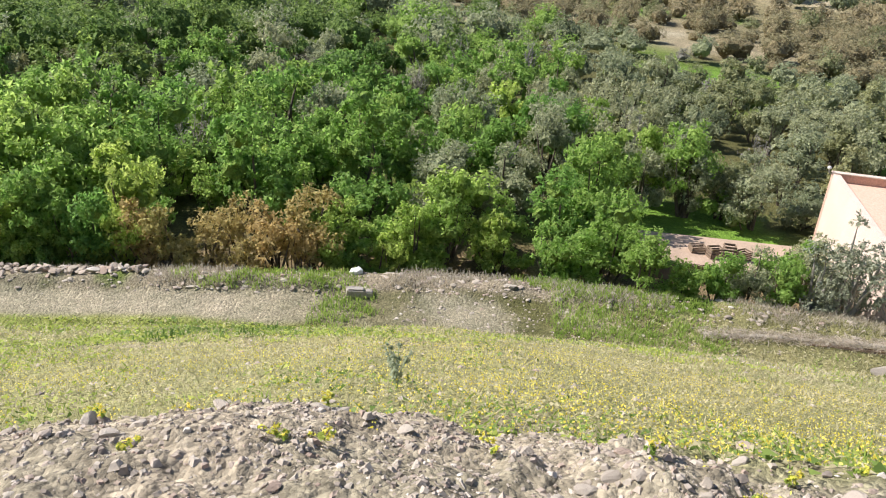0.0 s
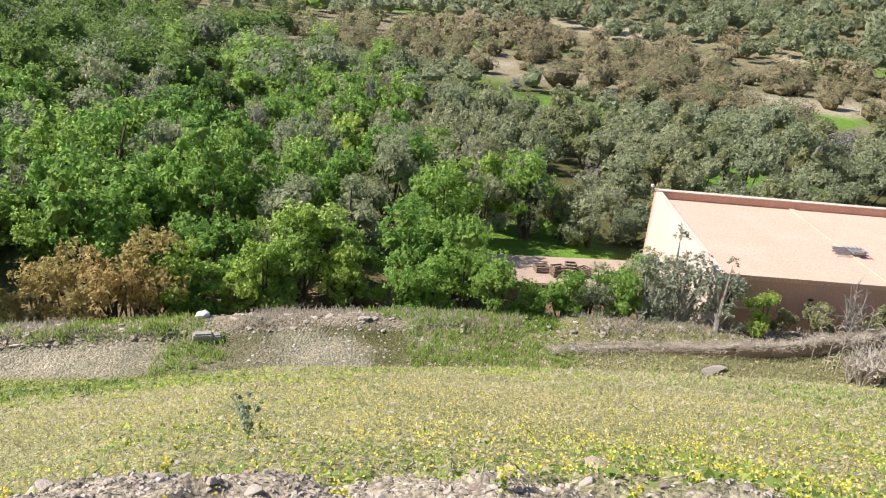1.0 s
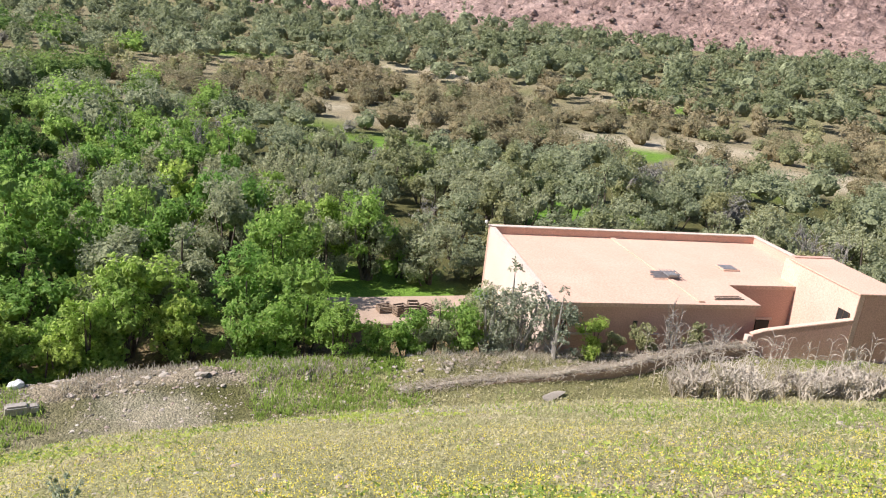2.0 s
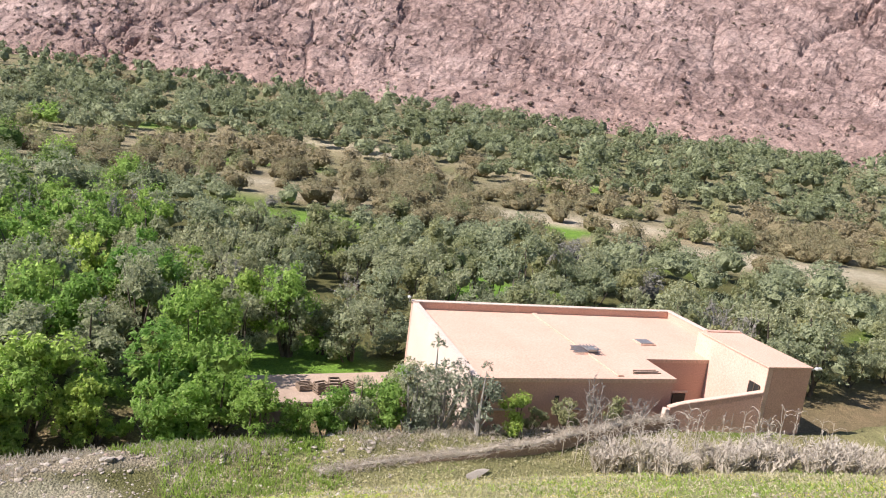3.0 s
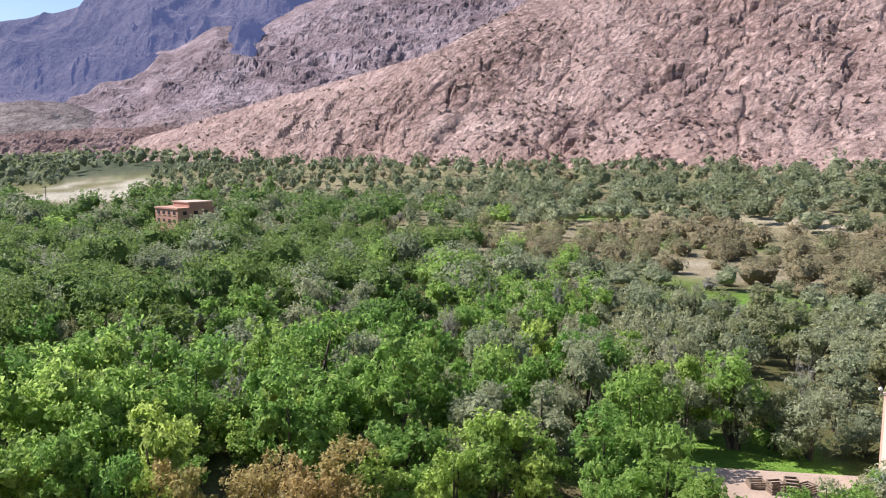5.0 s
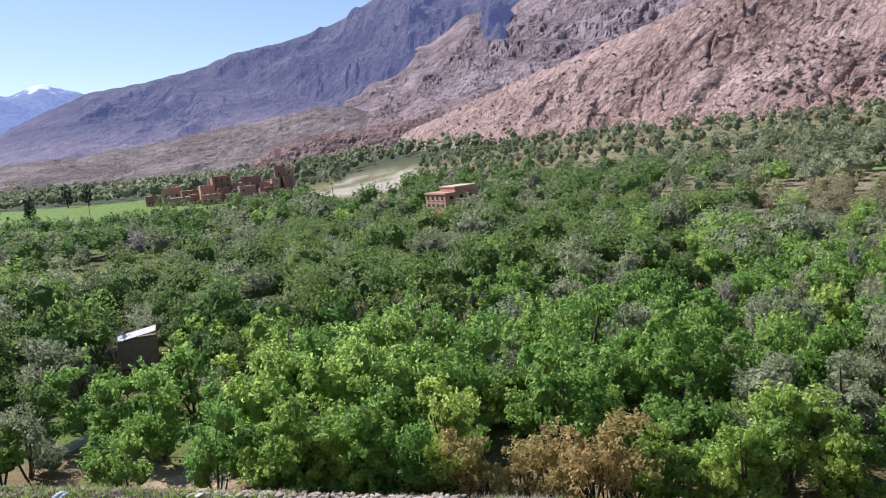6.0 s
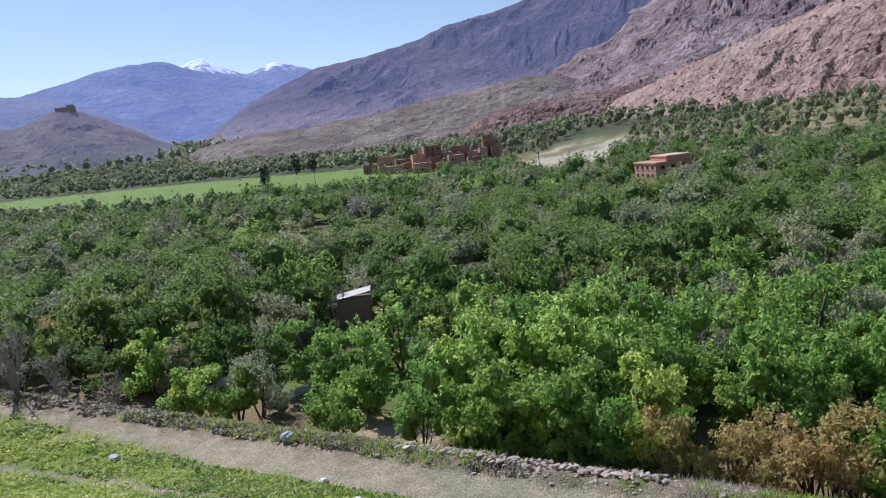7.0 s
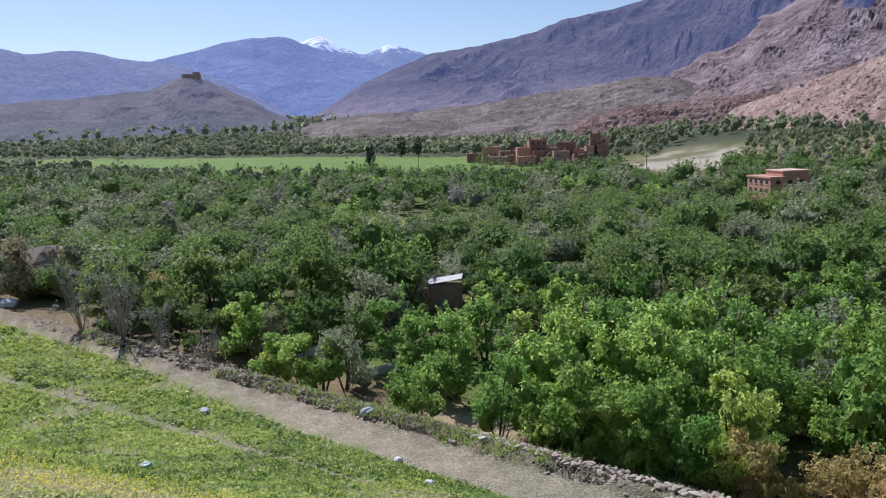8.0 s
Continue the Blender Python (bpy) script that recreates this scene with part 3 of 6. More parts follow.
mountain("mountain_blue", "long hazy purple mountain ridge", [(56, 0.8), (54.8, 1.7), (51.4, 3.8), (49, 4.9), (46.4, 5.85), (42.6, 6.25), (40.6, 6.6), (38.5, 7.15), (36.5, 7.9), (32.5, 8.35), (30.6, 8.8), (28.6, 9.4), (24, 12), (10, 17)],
         lambda az: 1500 + (az - 30) * 8, lambda r0, te: 3100 + r0 * 0, HAZED_RIDGE_ROCK, 0.13, 100, 0.34, 1100, "backdrop", seed=9, flat=True)
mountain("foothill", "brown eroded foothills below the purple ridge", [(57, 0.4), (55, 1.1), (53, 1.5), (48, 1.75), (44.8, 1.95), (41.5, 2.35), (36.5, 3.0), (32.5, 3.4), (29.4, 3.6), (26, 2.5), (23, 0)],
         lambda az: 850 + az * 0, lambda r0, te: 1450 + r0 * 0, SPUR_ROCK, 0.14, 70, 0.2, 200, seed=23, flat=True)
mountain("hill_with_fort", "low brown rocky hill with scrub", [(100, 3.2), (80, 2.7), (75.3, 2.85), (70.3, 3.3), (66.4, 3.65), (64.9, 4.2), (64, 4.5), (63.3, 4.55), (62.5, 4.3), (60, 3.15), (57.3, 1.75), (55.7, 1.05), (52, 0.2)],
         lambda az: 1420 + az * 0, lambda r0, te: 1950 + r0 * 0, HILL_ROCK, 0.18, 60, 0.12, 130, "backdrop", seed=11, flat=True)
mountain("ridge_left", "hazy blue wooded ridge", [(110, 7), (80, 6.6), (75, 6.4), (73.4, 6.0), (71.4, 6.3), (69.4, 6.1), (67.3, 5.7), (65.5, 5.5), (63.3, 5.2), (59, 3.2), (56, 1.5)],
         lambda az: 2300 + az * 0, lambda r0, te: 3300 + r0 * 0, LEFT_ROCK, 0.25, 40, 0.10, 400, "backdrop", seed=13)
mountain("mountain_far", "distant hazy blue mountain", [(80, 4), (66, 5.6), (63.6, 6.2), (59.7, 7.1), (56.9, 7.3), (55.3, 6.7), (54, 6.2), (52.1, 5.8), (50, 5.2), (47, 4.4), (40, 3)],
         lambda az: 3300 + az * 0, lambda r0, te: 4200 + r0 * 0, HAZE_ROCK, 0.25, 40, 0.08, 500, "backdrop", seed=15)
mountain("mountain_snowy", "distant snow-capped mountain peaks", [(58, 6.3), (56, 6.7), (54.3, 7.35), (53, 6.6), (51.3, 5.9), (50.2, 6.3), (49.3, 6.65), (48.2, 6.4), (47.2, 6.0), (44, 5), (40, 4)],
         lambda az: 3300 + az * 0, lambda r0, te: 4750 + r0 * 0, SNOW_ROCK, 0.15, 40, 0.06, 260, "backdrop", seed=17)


# ---- trees ----
def leaf_cloud(rng, centres, radii, count, size, squash=0.8, shell=0.75, reach=0.55, per=14):
    """Leaf blades along short upward-growing shoots over the lobes of a crown; returns verts and triangles."""
    w = np.array(radii) ** 2
    K = max(6, count // per)
    lobe = rng.choice(len(centres), K, p=w / w.sum())
    sd = rng.normal(size=(K, 3))
    sd[:, 2] = np.where(sd[:, 2] < -0.35, -sd[:, 2] * 0.7, sd[:, 2])
    sd /= np.linalg.norm(sd, axis=1, keepdims=True)
    grow = sd * [0.9, 0.9, 0.5] + [0, 0, 0.75] + rng.normal(size=(K, 3)) * 0.25
    grow /= np.linalg.norm(grow, axis=1, keepdims=True)
    long = reach * rng.uniform(0.5, 1.3, K)
    root = shell * rng.uniform(0.75, 1.12, K)
    pick = rng.integers(0, K, count)
    R_ = np.array(radii)[lobe[pick]][:, None]
    t = (rng.random(count) ** 0.8)[:, None]
    wide = 0.17 * (1.15 - 0.75 * t)
    c = np.array(centres)[lobe[pick]] + R_ * (sd[pick] * root[pick][:, None] * [1, 1, squash] + grow[pick] * t * long[pick][:, None] + rng.normal(size=(count, 3)) * wide)
    nrm = sd[pick] * 0.8 + rng.normal(size=(count, 3)) * 0.6 + [0, 0, 0.35]
    nrm /= np.linalg.norm(nrm, axis=1, keepdims=True)
    a = np.cross(nrm, rng.normal(size=(count, 3)))
    a /= np.linalg.norm(a, axis=1, keepdims=True)
    b = np.cross(nrm, a)
    s = (size * rng.uniform(0.55, 1.35, count))[:, None]
    v = np.stack([c - a * s * 0.5 - b * s * 0.3, c - a * s * 0.35 + b * s * 0.32 + nrm * s * 0.1, c + a * s * 0.75], 1)
    return v.reshape(-1, 3), np.arange(count * 3).reshape(-1, 3)


def ico(level):
    bm = bmesh.new()
    bmesh.ops.create_icosphere(bm, subdivisions=level, radius=1.0)
    v, f = np.array([x.co[:] for x in bm.verts]), np.array([[x.index for x in p.verts] for p in bm.faces])
    bm.free()
    return v, f


ICO = {1: ico(1), 2: ico(2)}


def tube(points, r0, r1, sides=5):
    """A tapered limb through points; returns verts and quads."""
    p = np.array(points, float)
    n = len(p)
    t = np.gradient(p, axis=0)
    t /= np.linalg.norm(t, axis=1, keepdims=True)
    up = np.array([0.31, 0.17, 0.93]) if abs(t[0, 2]) < 0.8 else np.array([1.0, 0.1, 0])
    a = np.cross(t, up)
    a /= np.linalg.norm(a, axis=1, keepdims=True)
    b = np.cross(t, a)
    ang = np.arange(sides) / sides * 2 * np.pi
    rr = np.linspace(r0, r1, n)[:, None, None]
    v = p[:, None] + rr * (np.cos(ang)[None, :, None] * a[:, None] + np.sin(ang)[None, :, None] * b[:, None])
    i, j = np.meshgrid(np.arange(n - 1), np.arange(sides), indexing="ij")
    k = (j + 1) % sides
    f = np.stack([i * sides + j, i * sides + k, (i + 1) * sides + k, (i + 1) * sides + j], -1).reshape(-1, 4)
    return v.reshape(-1, 3), f


def joined(pieces):
    """Pieces of (verts, faces) as one; quads are cut where others are triangles."""
    vs, fs, n = [], [], 0
    cut = len({f.shape[1] for _, f in pieces}) > 1
    for v, f in pieces:
        if cut and f.shape[1] == 4:
            f = np.concatenate([f[:, [0, 1, 2]], f[:, [0, 2, 3]]])
        vs.append(v)
        fs.append(f + n)
        n += len(v)
    return np.concatenate(vs), np.concatenate(fs)


SPECIES = {  # height, width, bare trunk share, leaf size, squash
    "walnut": (5.2, 5.0, 0.06, 0.23, 0.9),
    "grove": (5.4, 4.9, 0.06, 0.23, 0.95),
    "lime": (4.4, 4.0, 0.04, 0.21, 1.0),
    "olive": (4.3, 4.5, 0.05, 0.155, 0.9),
    "grey": (3.8, 3.6, 0.1, 0.16, 0.8),
    "tamarisk": (3.5, 4.8, 0.0, 0.22, 0.75),
    "dusk": (4.6, 4.6, 0.04, 0.2, 0.95),
    "sage": (3.6, 3.6, 0.03, 0.16, 0.85),
    "silver": (4.4, 3.2, 0.02, 0.16, 1.25),
    "rust": (3.3, 2.8, 0.25, 0.15, 1.1),
}


def tree_geometry(kind, seed, leaves, stems=3, leaf_scale=1.0, hull=1, hulls=20, grow=1.0):
    rng = np.random.default_rng(seed * 131 + len(kind))
    H, Wd, bare, size, squash = SPECIES[kind]
    lobes = rng.integers(12, 18)
    cs, rs = [], []
    for k in range(lobes):
        a, d = rng.uniform(0, 6.283), rng.uniform(0.1, 0.36) * Wd * (1 if k else 0)
        top = 1 - (d / (0.5 * Wd)) ** 2 * 0.55
        r = Wd * rng.uniform(0.12, 0.23)
        z = H * (bare + (1 - bare) * rng.uniform(0.16, 0.92) * top) - 0.2 * r
        cs.append((math.cos(a) * d, math.sin(a) * d, max(z, r * squash * 0.8)))
        rs.append(r)
    leaf = leaf_cloud(rng, cs, rs, leaves, size * leaf_scale, squash=squash, shell=0.62)
    hv, hf = ICO[hull]
    big = np.argsort(rs)[::-1][:hulls]
    lumps = []
    for k in big:
        w = hv * (rs[k] * grow * 0.52 * rng.uniform(0.55, 1.25, len(hv)))[:, None] * [1, 1, squash]
        lumps.append((w + np.array(cs[k]), hf))
    crown = (*joined([leaf] + lumps), leaves) if lumps else (*leaf, leaves)
    limbs = []
    for k in range(stems):
        c = np.array(cs[k % lobes])
        base = np.array([rng.normal() * 0.12, rng.normal() * 0.12, -0.15])
        mid = base * 0.6 + c * 0.4 + rng.normal(size=3) * 0.12
        limbs.append(tube([base, mid, c * 0.75 + mid * 0.25 + rng.normal(size=3) * 0.1, c], 0.028 * H * rng.uniform(0.6, 1), 0.012))
    return limbs, crown


def bush_geometry(kind, seed, leaves, leaf_size, lumps):
    """A full rounded crown seen from afar: overlapping lumpy masses under a coat of leafy shoots."""
    rng = np.random.default_rng(seed * 17 + len(kind))
    H, Wd, bare, size, squash = SPECIES[kind]
    cs, rs, body = [], [], []
    low = kind in ("tamarisk", "sage", "grey")
    if low:
        leaves, leaf_size = int(leaves * 1.35), leaf_size * 0.8
    for k in range(max(lumps, 3)):
        a, d = 6.283 * k / max(lumps, 3) + rng.uniform(-0.6, 0.6), Wd * rng.uniform(0.12, 0.24)
        r = Wd * rng.uniform(0.26, 0.36)
        cs.append((math.cos(a) * d, math.sin(a) * d, H * (rng.uniform(0.24, 0.4) if low else rng.uniform(0.4, 0.6))))
        rs.append(r)
    hv, hf = ICO[2 if lumps > 1 else 1]
    for k in range(lumps):
        c, r = (np.array(cs[k]), rs[k]) if lumps > 1 else (np.array([0, 0, H * 0.5]), Wd * 0.44)
        body.append((hv * (0.76 * r * rng.uniform(0.66, 1.1, len(hv)))[:, None] * [1, 1, min(1.0, H * 0.5 / r)] + c, hf))
    return leaf_cloud(rng, cs, rs, leaves, leaf_size, squash=H * (0.58 if low else 0.46) / (Wd * 0.32), shell=0.88, reach=0.32, per=7)[0], *joined(body)


def bare_geometry(seed, H=4.0, Wd=3.4, twigs=60, spread=1.0):
    """A leafless shrub of pale branching rods."""
    rng = np.random.default_rng(seed)
    limbs = []
    for k in range(9):
        a = rng.uniform(0, 6.283)
        tip = np.array([math.cos(a) * Wd * 0.42 * rng.uniform(0.3, 1), math.sin(a) * Wd * 0.42 * rng.uniform(0.3, 1), H * rng.uniform(0.6, 1)])
        mid = tip * [0.4, 0.4, 0.5] + rng.normal(size=3) * 0.12
        limbs.append(tube([(0, 0, -0.1), mid, tip], 0.05, 0.012, 4))
        for j in range(twigs // 9):
            t = rng.uniform(0.35, 1)
            p = mid + (tip - mid) * (t * 2 - 1) if t > 0.5 else mid * (t * 2)
            q = p + np.array([rng.normal() * 0.3, rng.normal() * 0.3, rng.uniform(0.25, 0.8)]) * spread
            limbs.append(tube([p, (p + q) / 2 + rng.normal(size=3) * 0.05, q], 0.02, 0.006, 3))
    return joined(limbs)


FIELD = lambda x, y: (y > 183) & (x < -160 - (y - 183) * 0.3) & (y < 310 - (x + 235) * 1.05) & (np.hypot(x, y) < field_end(x, y))

# ---- planting ----
HU, HV, HO = np.array([0.985, -0.174]), np.array([0.174, 0.985]), np.array([19.62, 29.66])   # the farmhouse's axes and corner


def blocked(x, y):
    """Where no tree stands: buildings, yard, field, river bed."""
    u, v = (x - HO[0]) * HU[0] + (y - HO[1]) * HU[1], (x - HO[0]) * HV[0] + (y - HO[1]) * HV[1]
    house = (u > -2.2) & (u < 22) & (v > -4) & (v < 13.2)
    yard = (x > 9) & (x < 20.5) & (y > 33.6) & (y < 42)
    farh = np.hypot(x + 70, y - 170) < 11
    sight = (np.abs(x + 63 + (y - 150) * 0.41) < 6.5) & (y > 128) & (y < 168)
    shed = (np.hypot(x + 53, y - 51.5) < 2.8) | (seg_dist(x, y, -52, 50, -45.5, 43.5) < 2.1)
    vill = (x > -330) & (x < -205) & (y > 285) & (y < 390)
    river = (np.abs((x + 180) + 0.39 * (y - 330)) < 26) & (y > 262) & (y < 520)
    meadow = (((x - 29) / 10) ** 2 + ((y - 91) / 7) ** 2 < 1) | (((x - 68) / 8) ** 2 + ((y - 91) / 5) ** 2 < 1) | (((x - 38) / 4) ** 2 + ((y - 61) / 5) ** 2 < 1)
    canal = (seg_dist(x, y, -36.0, 27.0, -42.0, 36.5) < 1.8) | (seg_dist(x, y, -44, 27.5, -50.2, 35.0) < 1.4)
    glade = canal | (np.hypot(x + 30.5, y - 31.2) < 1.9) | (((x + 108) / 11) ** 2 + ((y - 92) / 8) ** 2 < 1) | (((x + 46) / 3) ** 2 + ((y - 41) / 1.8) ** 2 < 1)
    sand = (np.minimum(seg_dist(x, y, 65, 105, 92, 98), seg_dist(x, y, 84, 76, 118, 60)) < 7.5) & (fract_noise(x, y, 5, 2, 44) < 0.4)
    bed = (np.abs(x + 0.547 * y) < 17) & (y > 205) & (y < 330)
    bed = bed | ((np.abs(x + 0.76 * y) < 26) & (y > 235) & (y < 300))
    return bed | sand | house | yard | farh | sight | shed | vill | river | meadow | glade | FIELD(x, y)


def spots(spacing, rmin, rmax, seed, a0=-64, a1=82):
    rng = np.random.default_rng(seed)
    k = np.arange(-rmax, rmax, spacing)
    x, y = (g.ravel() for g in np.meshgrid(k, k[k > -30]))
    x, y = x + rng.uniform(-0.38, 0.38, len(x)) * spacing, y + rng.uniform(-0.38, 0.38, len(x)) * spacing
    r, az = np.hypot(x, y), np.degrees(np.arctan2(-x, y))
    keep = (r > rmin) & (r < rmax) & (az > a0) & (az < a1) & (y - track_edge(x) > 8.6 + np.where(x > 8, 3, 0)) & ~blocked(x, y) & (0.643 * x + 0.766 * y < 288) & ((r < 1000) | (az > 28))
    return x[keep], y[keep], rng


def species_at(x, y, rng):
    """Which plants grow where on the valley floor; None leaves a gap."""
    q, p = 0.643 * x + 0.766 * y, -0.766 * x + 0.643 * y
    n1 = fract_noise(x, y, 30, 3, 31)
    u = rng.random(len(x))
    out = np.full(len(x), "walnut", object)
    oliv = np.clip(0.22 + 0.5 * n1 + 0.5 * smooth(-5, 25, x) + 0.35 * smooth(48, 75, q) * smooth(60, -10, p), 0.08, 0.93)
    out[u < oliv] = "olive"
    out[(u > 0.88)] = "lime"
    out[(u > 0.55) & (x > -48) & (x < 6) & (y < 47)] = "lime"
    out[(u > 0.85) & (u < 0.90)] = "grey"
    out[(u > 0.75) & (u < 0.85) & (q > 45)] = "sage"
    r = np.hypot(x, y)
    v = rng.random(len(x))
    out[(out == "walnut") & (r > 60) & (v < 0.25)] = "olive"
    out[(out == "walnut") & (r > 85) & (v > 0.72 - 0.3 * smooth(120, 200, r))] = "dusk"
    out[(out == "lime") & (r > 62) & ((v > 0.25) | (x > 8))] = "sage"
    out[(x > 14) & ((out == "walnut") | (out == "lime"))] = "olive"
    out[(x > 14) & (out == "olive") & (v > 0.8)] = "sage"
    young = (x > -36) & (x < -3) & (y < 47) & ((out == "olive") | (out == "sage"))
    out[young] = np.where(v[young] < 0.6, "lime", "walnut")
    deep = smooth(10, -30, x) * smooth(50, 75, r)
    out[((out == "walnut") | (out == "lime") | (out == "sage")) & (rng.random(len(x)) < 0.9 * deep)] = "grove"
    out[(out == "olive") & (rng.random(len(x)) < 0.62 * deep)] = "grove"
    out[(((x + 112) / 24) ** 2 + ((y - 95) / 13) ** 2 < 1) & (v > 0.42)] = None
    scrub = (q > 98) & (q < 172) & (p < 130 - (q - 98) * 0.6)
    out[scrub] = np.where(rng.random(scrub.sum()) < 0.8, "tamarisk", "sage")
    out[scrub & (rng.random(len(x)) < 0.2 + 0.9 * np.clip(fract_noise(x, y, 40, 4, 13) + 0.4 * fract_noise(x, y, 9, 4, 11), 0, 0.5))] = None
    bank = (q >= 168) & (p < 400)
    out[bank] = np.where(rng.random(bank.sum()) < 0.62, "dusk", np.where(rng.random(bank.sum()) < 0.6, "olive", "tamarisk"))
    far = (p > 330)
    out[far] = np.where(rng.random(far.sum()) < 0.85, "dusk", "olive")
    out[bank & (rng.random(len(x)) < 0.03 + 0.3 * (fract_noise(x, y, 26, 2, 41) > 0.3))] = None
    return out


TREE_LABEL = {
    "walnut": ("walnut_tree", "leafy bright green walnut tree in spring leaf", "tree", "orchard trees"),
    "grove": ("orchard_tree", "deep green leafy orchard tree with a rounded crown", "tree", "orchard trees"),
    "lime": ("young_tree", "young tree with fresh yellow-green leaves", "tree", "orchard trees"),
    "olive": ("olive_tree", "grey-green olive tree with dense small leaves", "tree", "olive trees"),
    "grey": ("bare_shrub", "leafless pale grey branching shrub", "shrub", "bare shrubs"),
    "tamarisk": ("tamarisk_shrub", "brown twiggy tamarisk shrub on the river plain", "shrub", "tamarisk shrubs"),
    "sage": ("willow_shrub", "dull sage-green bushy shrub", "shrub", "green shrubs"),
    "dusk": ("oak_tree", "dark grey-green evergreen tree", "tree", "evergreen trees"),
    "silver": ("silvery_poplar", "young poplar with thin silvery leaves by the house", "tree", "silvery poplars"),
    "rust": ("sapling", "thin sapling with rusty brown spring leaves", "tree", "saplings by the terrace edge"),
}


def tree_model(kind, seed, leaves, leaf_scale=1.0, fine=True):
    name, label, cat, group = TREE_LABEL[kind]
    root = tagged(new(name), label, cat, group)
    if kind == "grey":
        part("trunk", mesh_from("trunk", *bare_geometry(seed, 4.0, 3.8, 130), PALEBARK), root)
        _, (v, f, k) = tree_geometry(kind, seed, leaves // 5, leaf_scale=leaf_scale * 0.7, hulls=0)
    else:
        sap = kind in ("rust", "silver")
        limbs, (v, f, k) = tree_geometry(kind, seed, leaves * 2 // 3 if sap else int(leaves * 1.4) if kind in ("olive", "sage") else leaves, 9 if sap else 4, leaf_scale, hulls=0 if sap else 10 if fine else 7, hull=2 if fine else 1)
        if sap:
            for one in limbs:
                part("stem", mesh_from("stem", *one, PALEBARK if kind == "silver" else BARK), root)
        else:
            part("trunk", mesh_from("trunk", *joined(limbs), BARK), root)
    part("crown", mesh_from("crown", v, f, [LEAF[kind], INNER_SHADE[kind]], False, k), root)
    return root


def place(x, y, size, turn, sink=0.0, lean=0.0, tall=1.0):
    return Matrix.Translation((x, y, float(land(x, y)) - sink)) @ pose(0, 0, 0, lean, lean * 0.6, turn) @ Matrix.Diagonal((size, size, size * tall, 1))


MODELS = {}


def put_tree(kind, lod, x, y, size, turn, rng):
    leaves, scale, count = {"near": (2900, 0.9, 4), "mid": (1500, 1.12, 3)}[lod]
    key = (kind, lod, int(rng.integers(count)))
    m = place(x, y, size, turn, 0.05, rng.uniform(-4, 4), rng.uniform(0.88, 1.25))
    if key not in MODELS:
        MODELS[key] = tree_model(kind, key[2] + (10 if lod == "mid" else 0) + 1, leaves, scale, lod == "near")
        MODELS[key].matrix_basis = m
        return
    ob = copy_thing(MODELS[key], pose(0, 0, 0))
    ob.matrix_basis = m


def plant_things():
    x, y, rng = spots(3.7, 30, 78, 5)
    kinds = species_at(x, y, rng)
    r = np.hypot(x, y)
    for i in np.argsort(r):
        k = kinds[i]
        if k is None:
            continue
        put_tree(k, "near" if r[i] < 52 else "mid", x[i], y[i], rng.uniform(0.7, 1.15) * (1.15 + 0.3 * float(fract_noise(x[i], y[i], 16, 2, 33))), rng.uniform(0, 360), rng)


def plant_stuff():
    """Woods further off: joined by kind, each plant still a crown of leaf sprays on limbs."""
    cloud = {}
    for spacing, rmin, rmax, leaves, blade, seed, variants, lumps in ((4.8, 78, 150, 600, 0.27, 6, 8, 3), (6.2, 150, 270, 260, 0.42, 7, 8, 2), (8.6, 270, 520, 60, 0.75, 8, 6, 1), (14.0, 520, 1450, 22, 1.3, 9, 5, 1), (38, 1450, 2600, 14, 1.6, 10, 4, 1)):
        x, y, rng = spots(spacing, rmin, rmax, seed)
        kinds = species_at(x, y, rng)
        base = {}
        for i in range(len(x)):
            k = kinds[i]
            if k is None:
                continue
            key = (k, int(rng.integers(variants)))
            if key not in base:
                base[key] = bush_geometry(k, 50 + key[1] + leaves, leaves, blade, lumps)
            outer, lump, lf = base[key]
            v = np.concatenate([outer, lump])
            s, a = rng.uniform(0.65, 1.3) * (1.12 if rmax < 160 else 1.22 if rmax < 300 else 1.15 if rmax < 600 else 2.1 if rmax < 1500 else 4.0), rng.uniform(0, 6.283)
            if 70 < 0.643 * x[i] + 0.766 * y[i] < 100 and x[i] > 8:
                s *= 0.82
            if k == "tamarisk":
                s *= 0.95
            if rmax == 270 and 0.643 * x[i] + 0.766 * y[i] > 165:
                s *= 1.12
            c, sn = math.cos(a) * s, math.sin(a) * s
            w = np.stack([v[:, 0] * c - v[:, 1] * sn, v[:, 0] * sn + v[:, 1] * c, v[:, 2] * s * rng.uniform(0.85, 1.3) * (0.86 if rmax < 300 else 1.0)], 1) + [x[i], y[i], float(land(x[i], y[i])) - 0.1]
            cloud.setdefault((k, rmax), []).append((w[: len(outer)], w[len(outer):], lf))
    names = {"grove": "orchard_woods", "walnut": "green_woods", "lime": "young_woods", "olive": "olive_groves", "grey": "bare_scrub", "tamarisk": "tamarisk_scrub", "sage": "willow_scrub", "dusk": "evergreen_woods", "rust": "sapling_thicket", "silver": "poplar_thicket"}
    for (k, rmax), vs in cloud.items():
        outer = np.concatenate([o for o, _, _ in vs])
        lump, lf = joined([(a, f) for _, a, f in vs])
        faces = np.concatenate([np.arange(len(outer)).reshape(-1, 3), lf + len(outer)])
        ob = new(names[k], mesh_from(names[k], np.concatenate([outer, lump]), faces, [LEAF[k], INNER_SHADE[k]], False, len(outer) // 3))
        tagged(ob, "distant " + TREE_LABEL[k][1].replace(" tree", " trees").replace(" shrub", " shrubs"), "woods", kind="stuff")


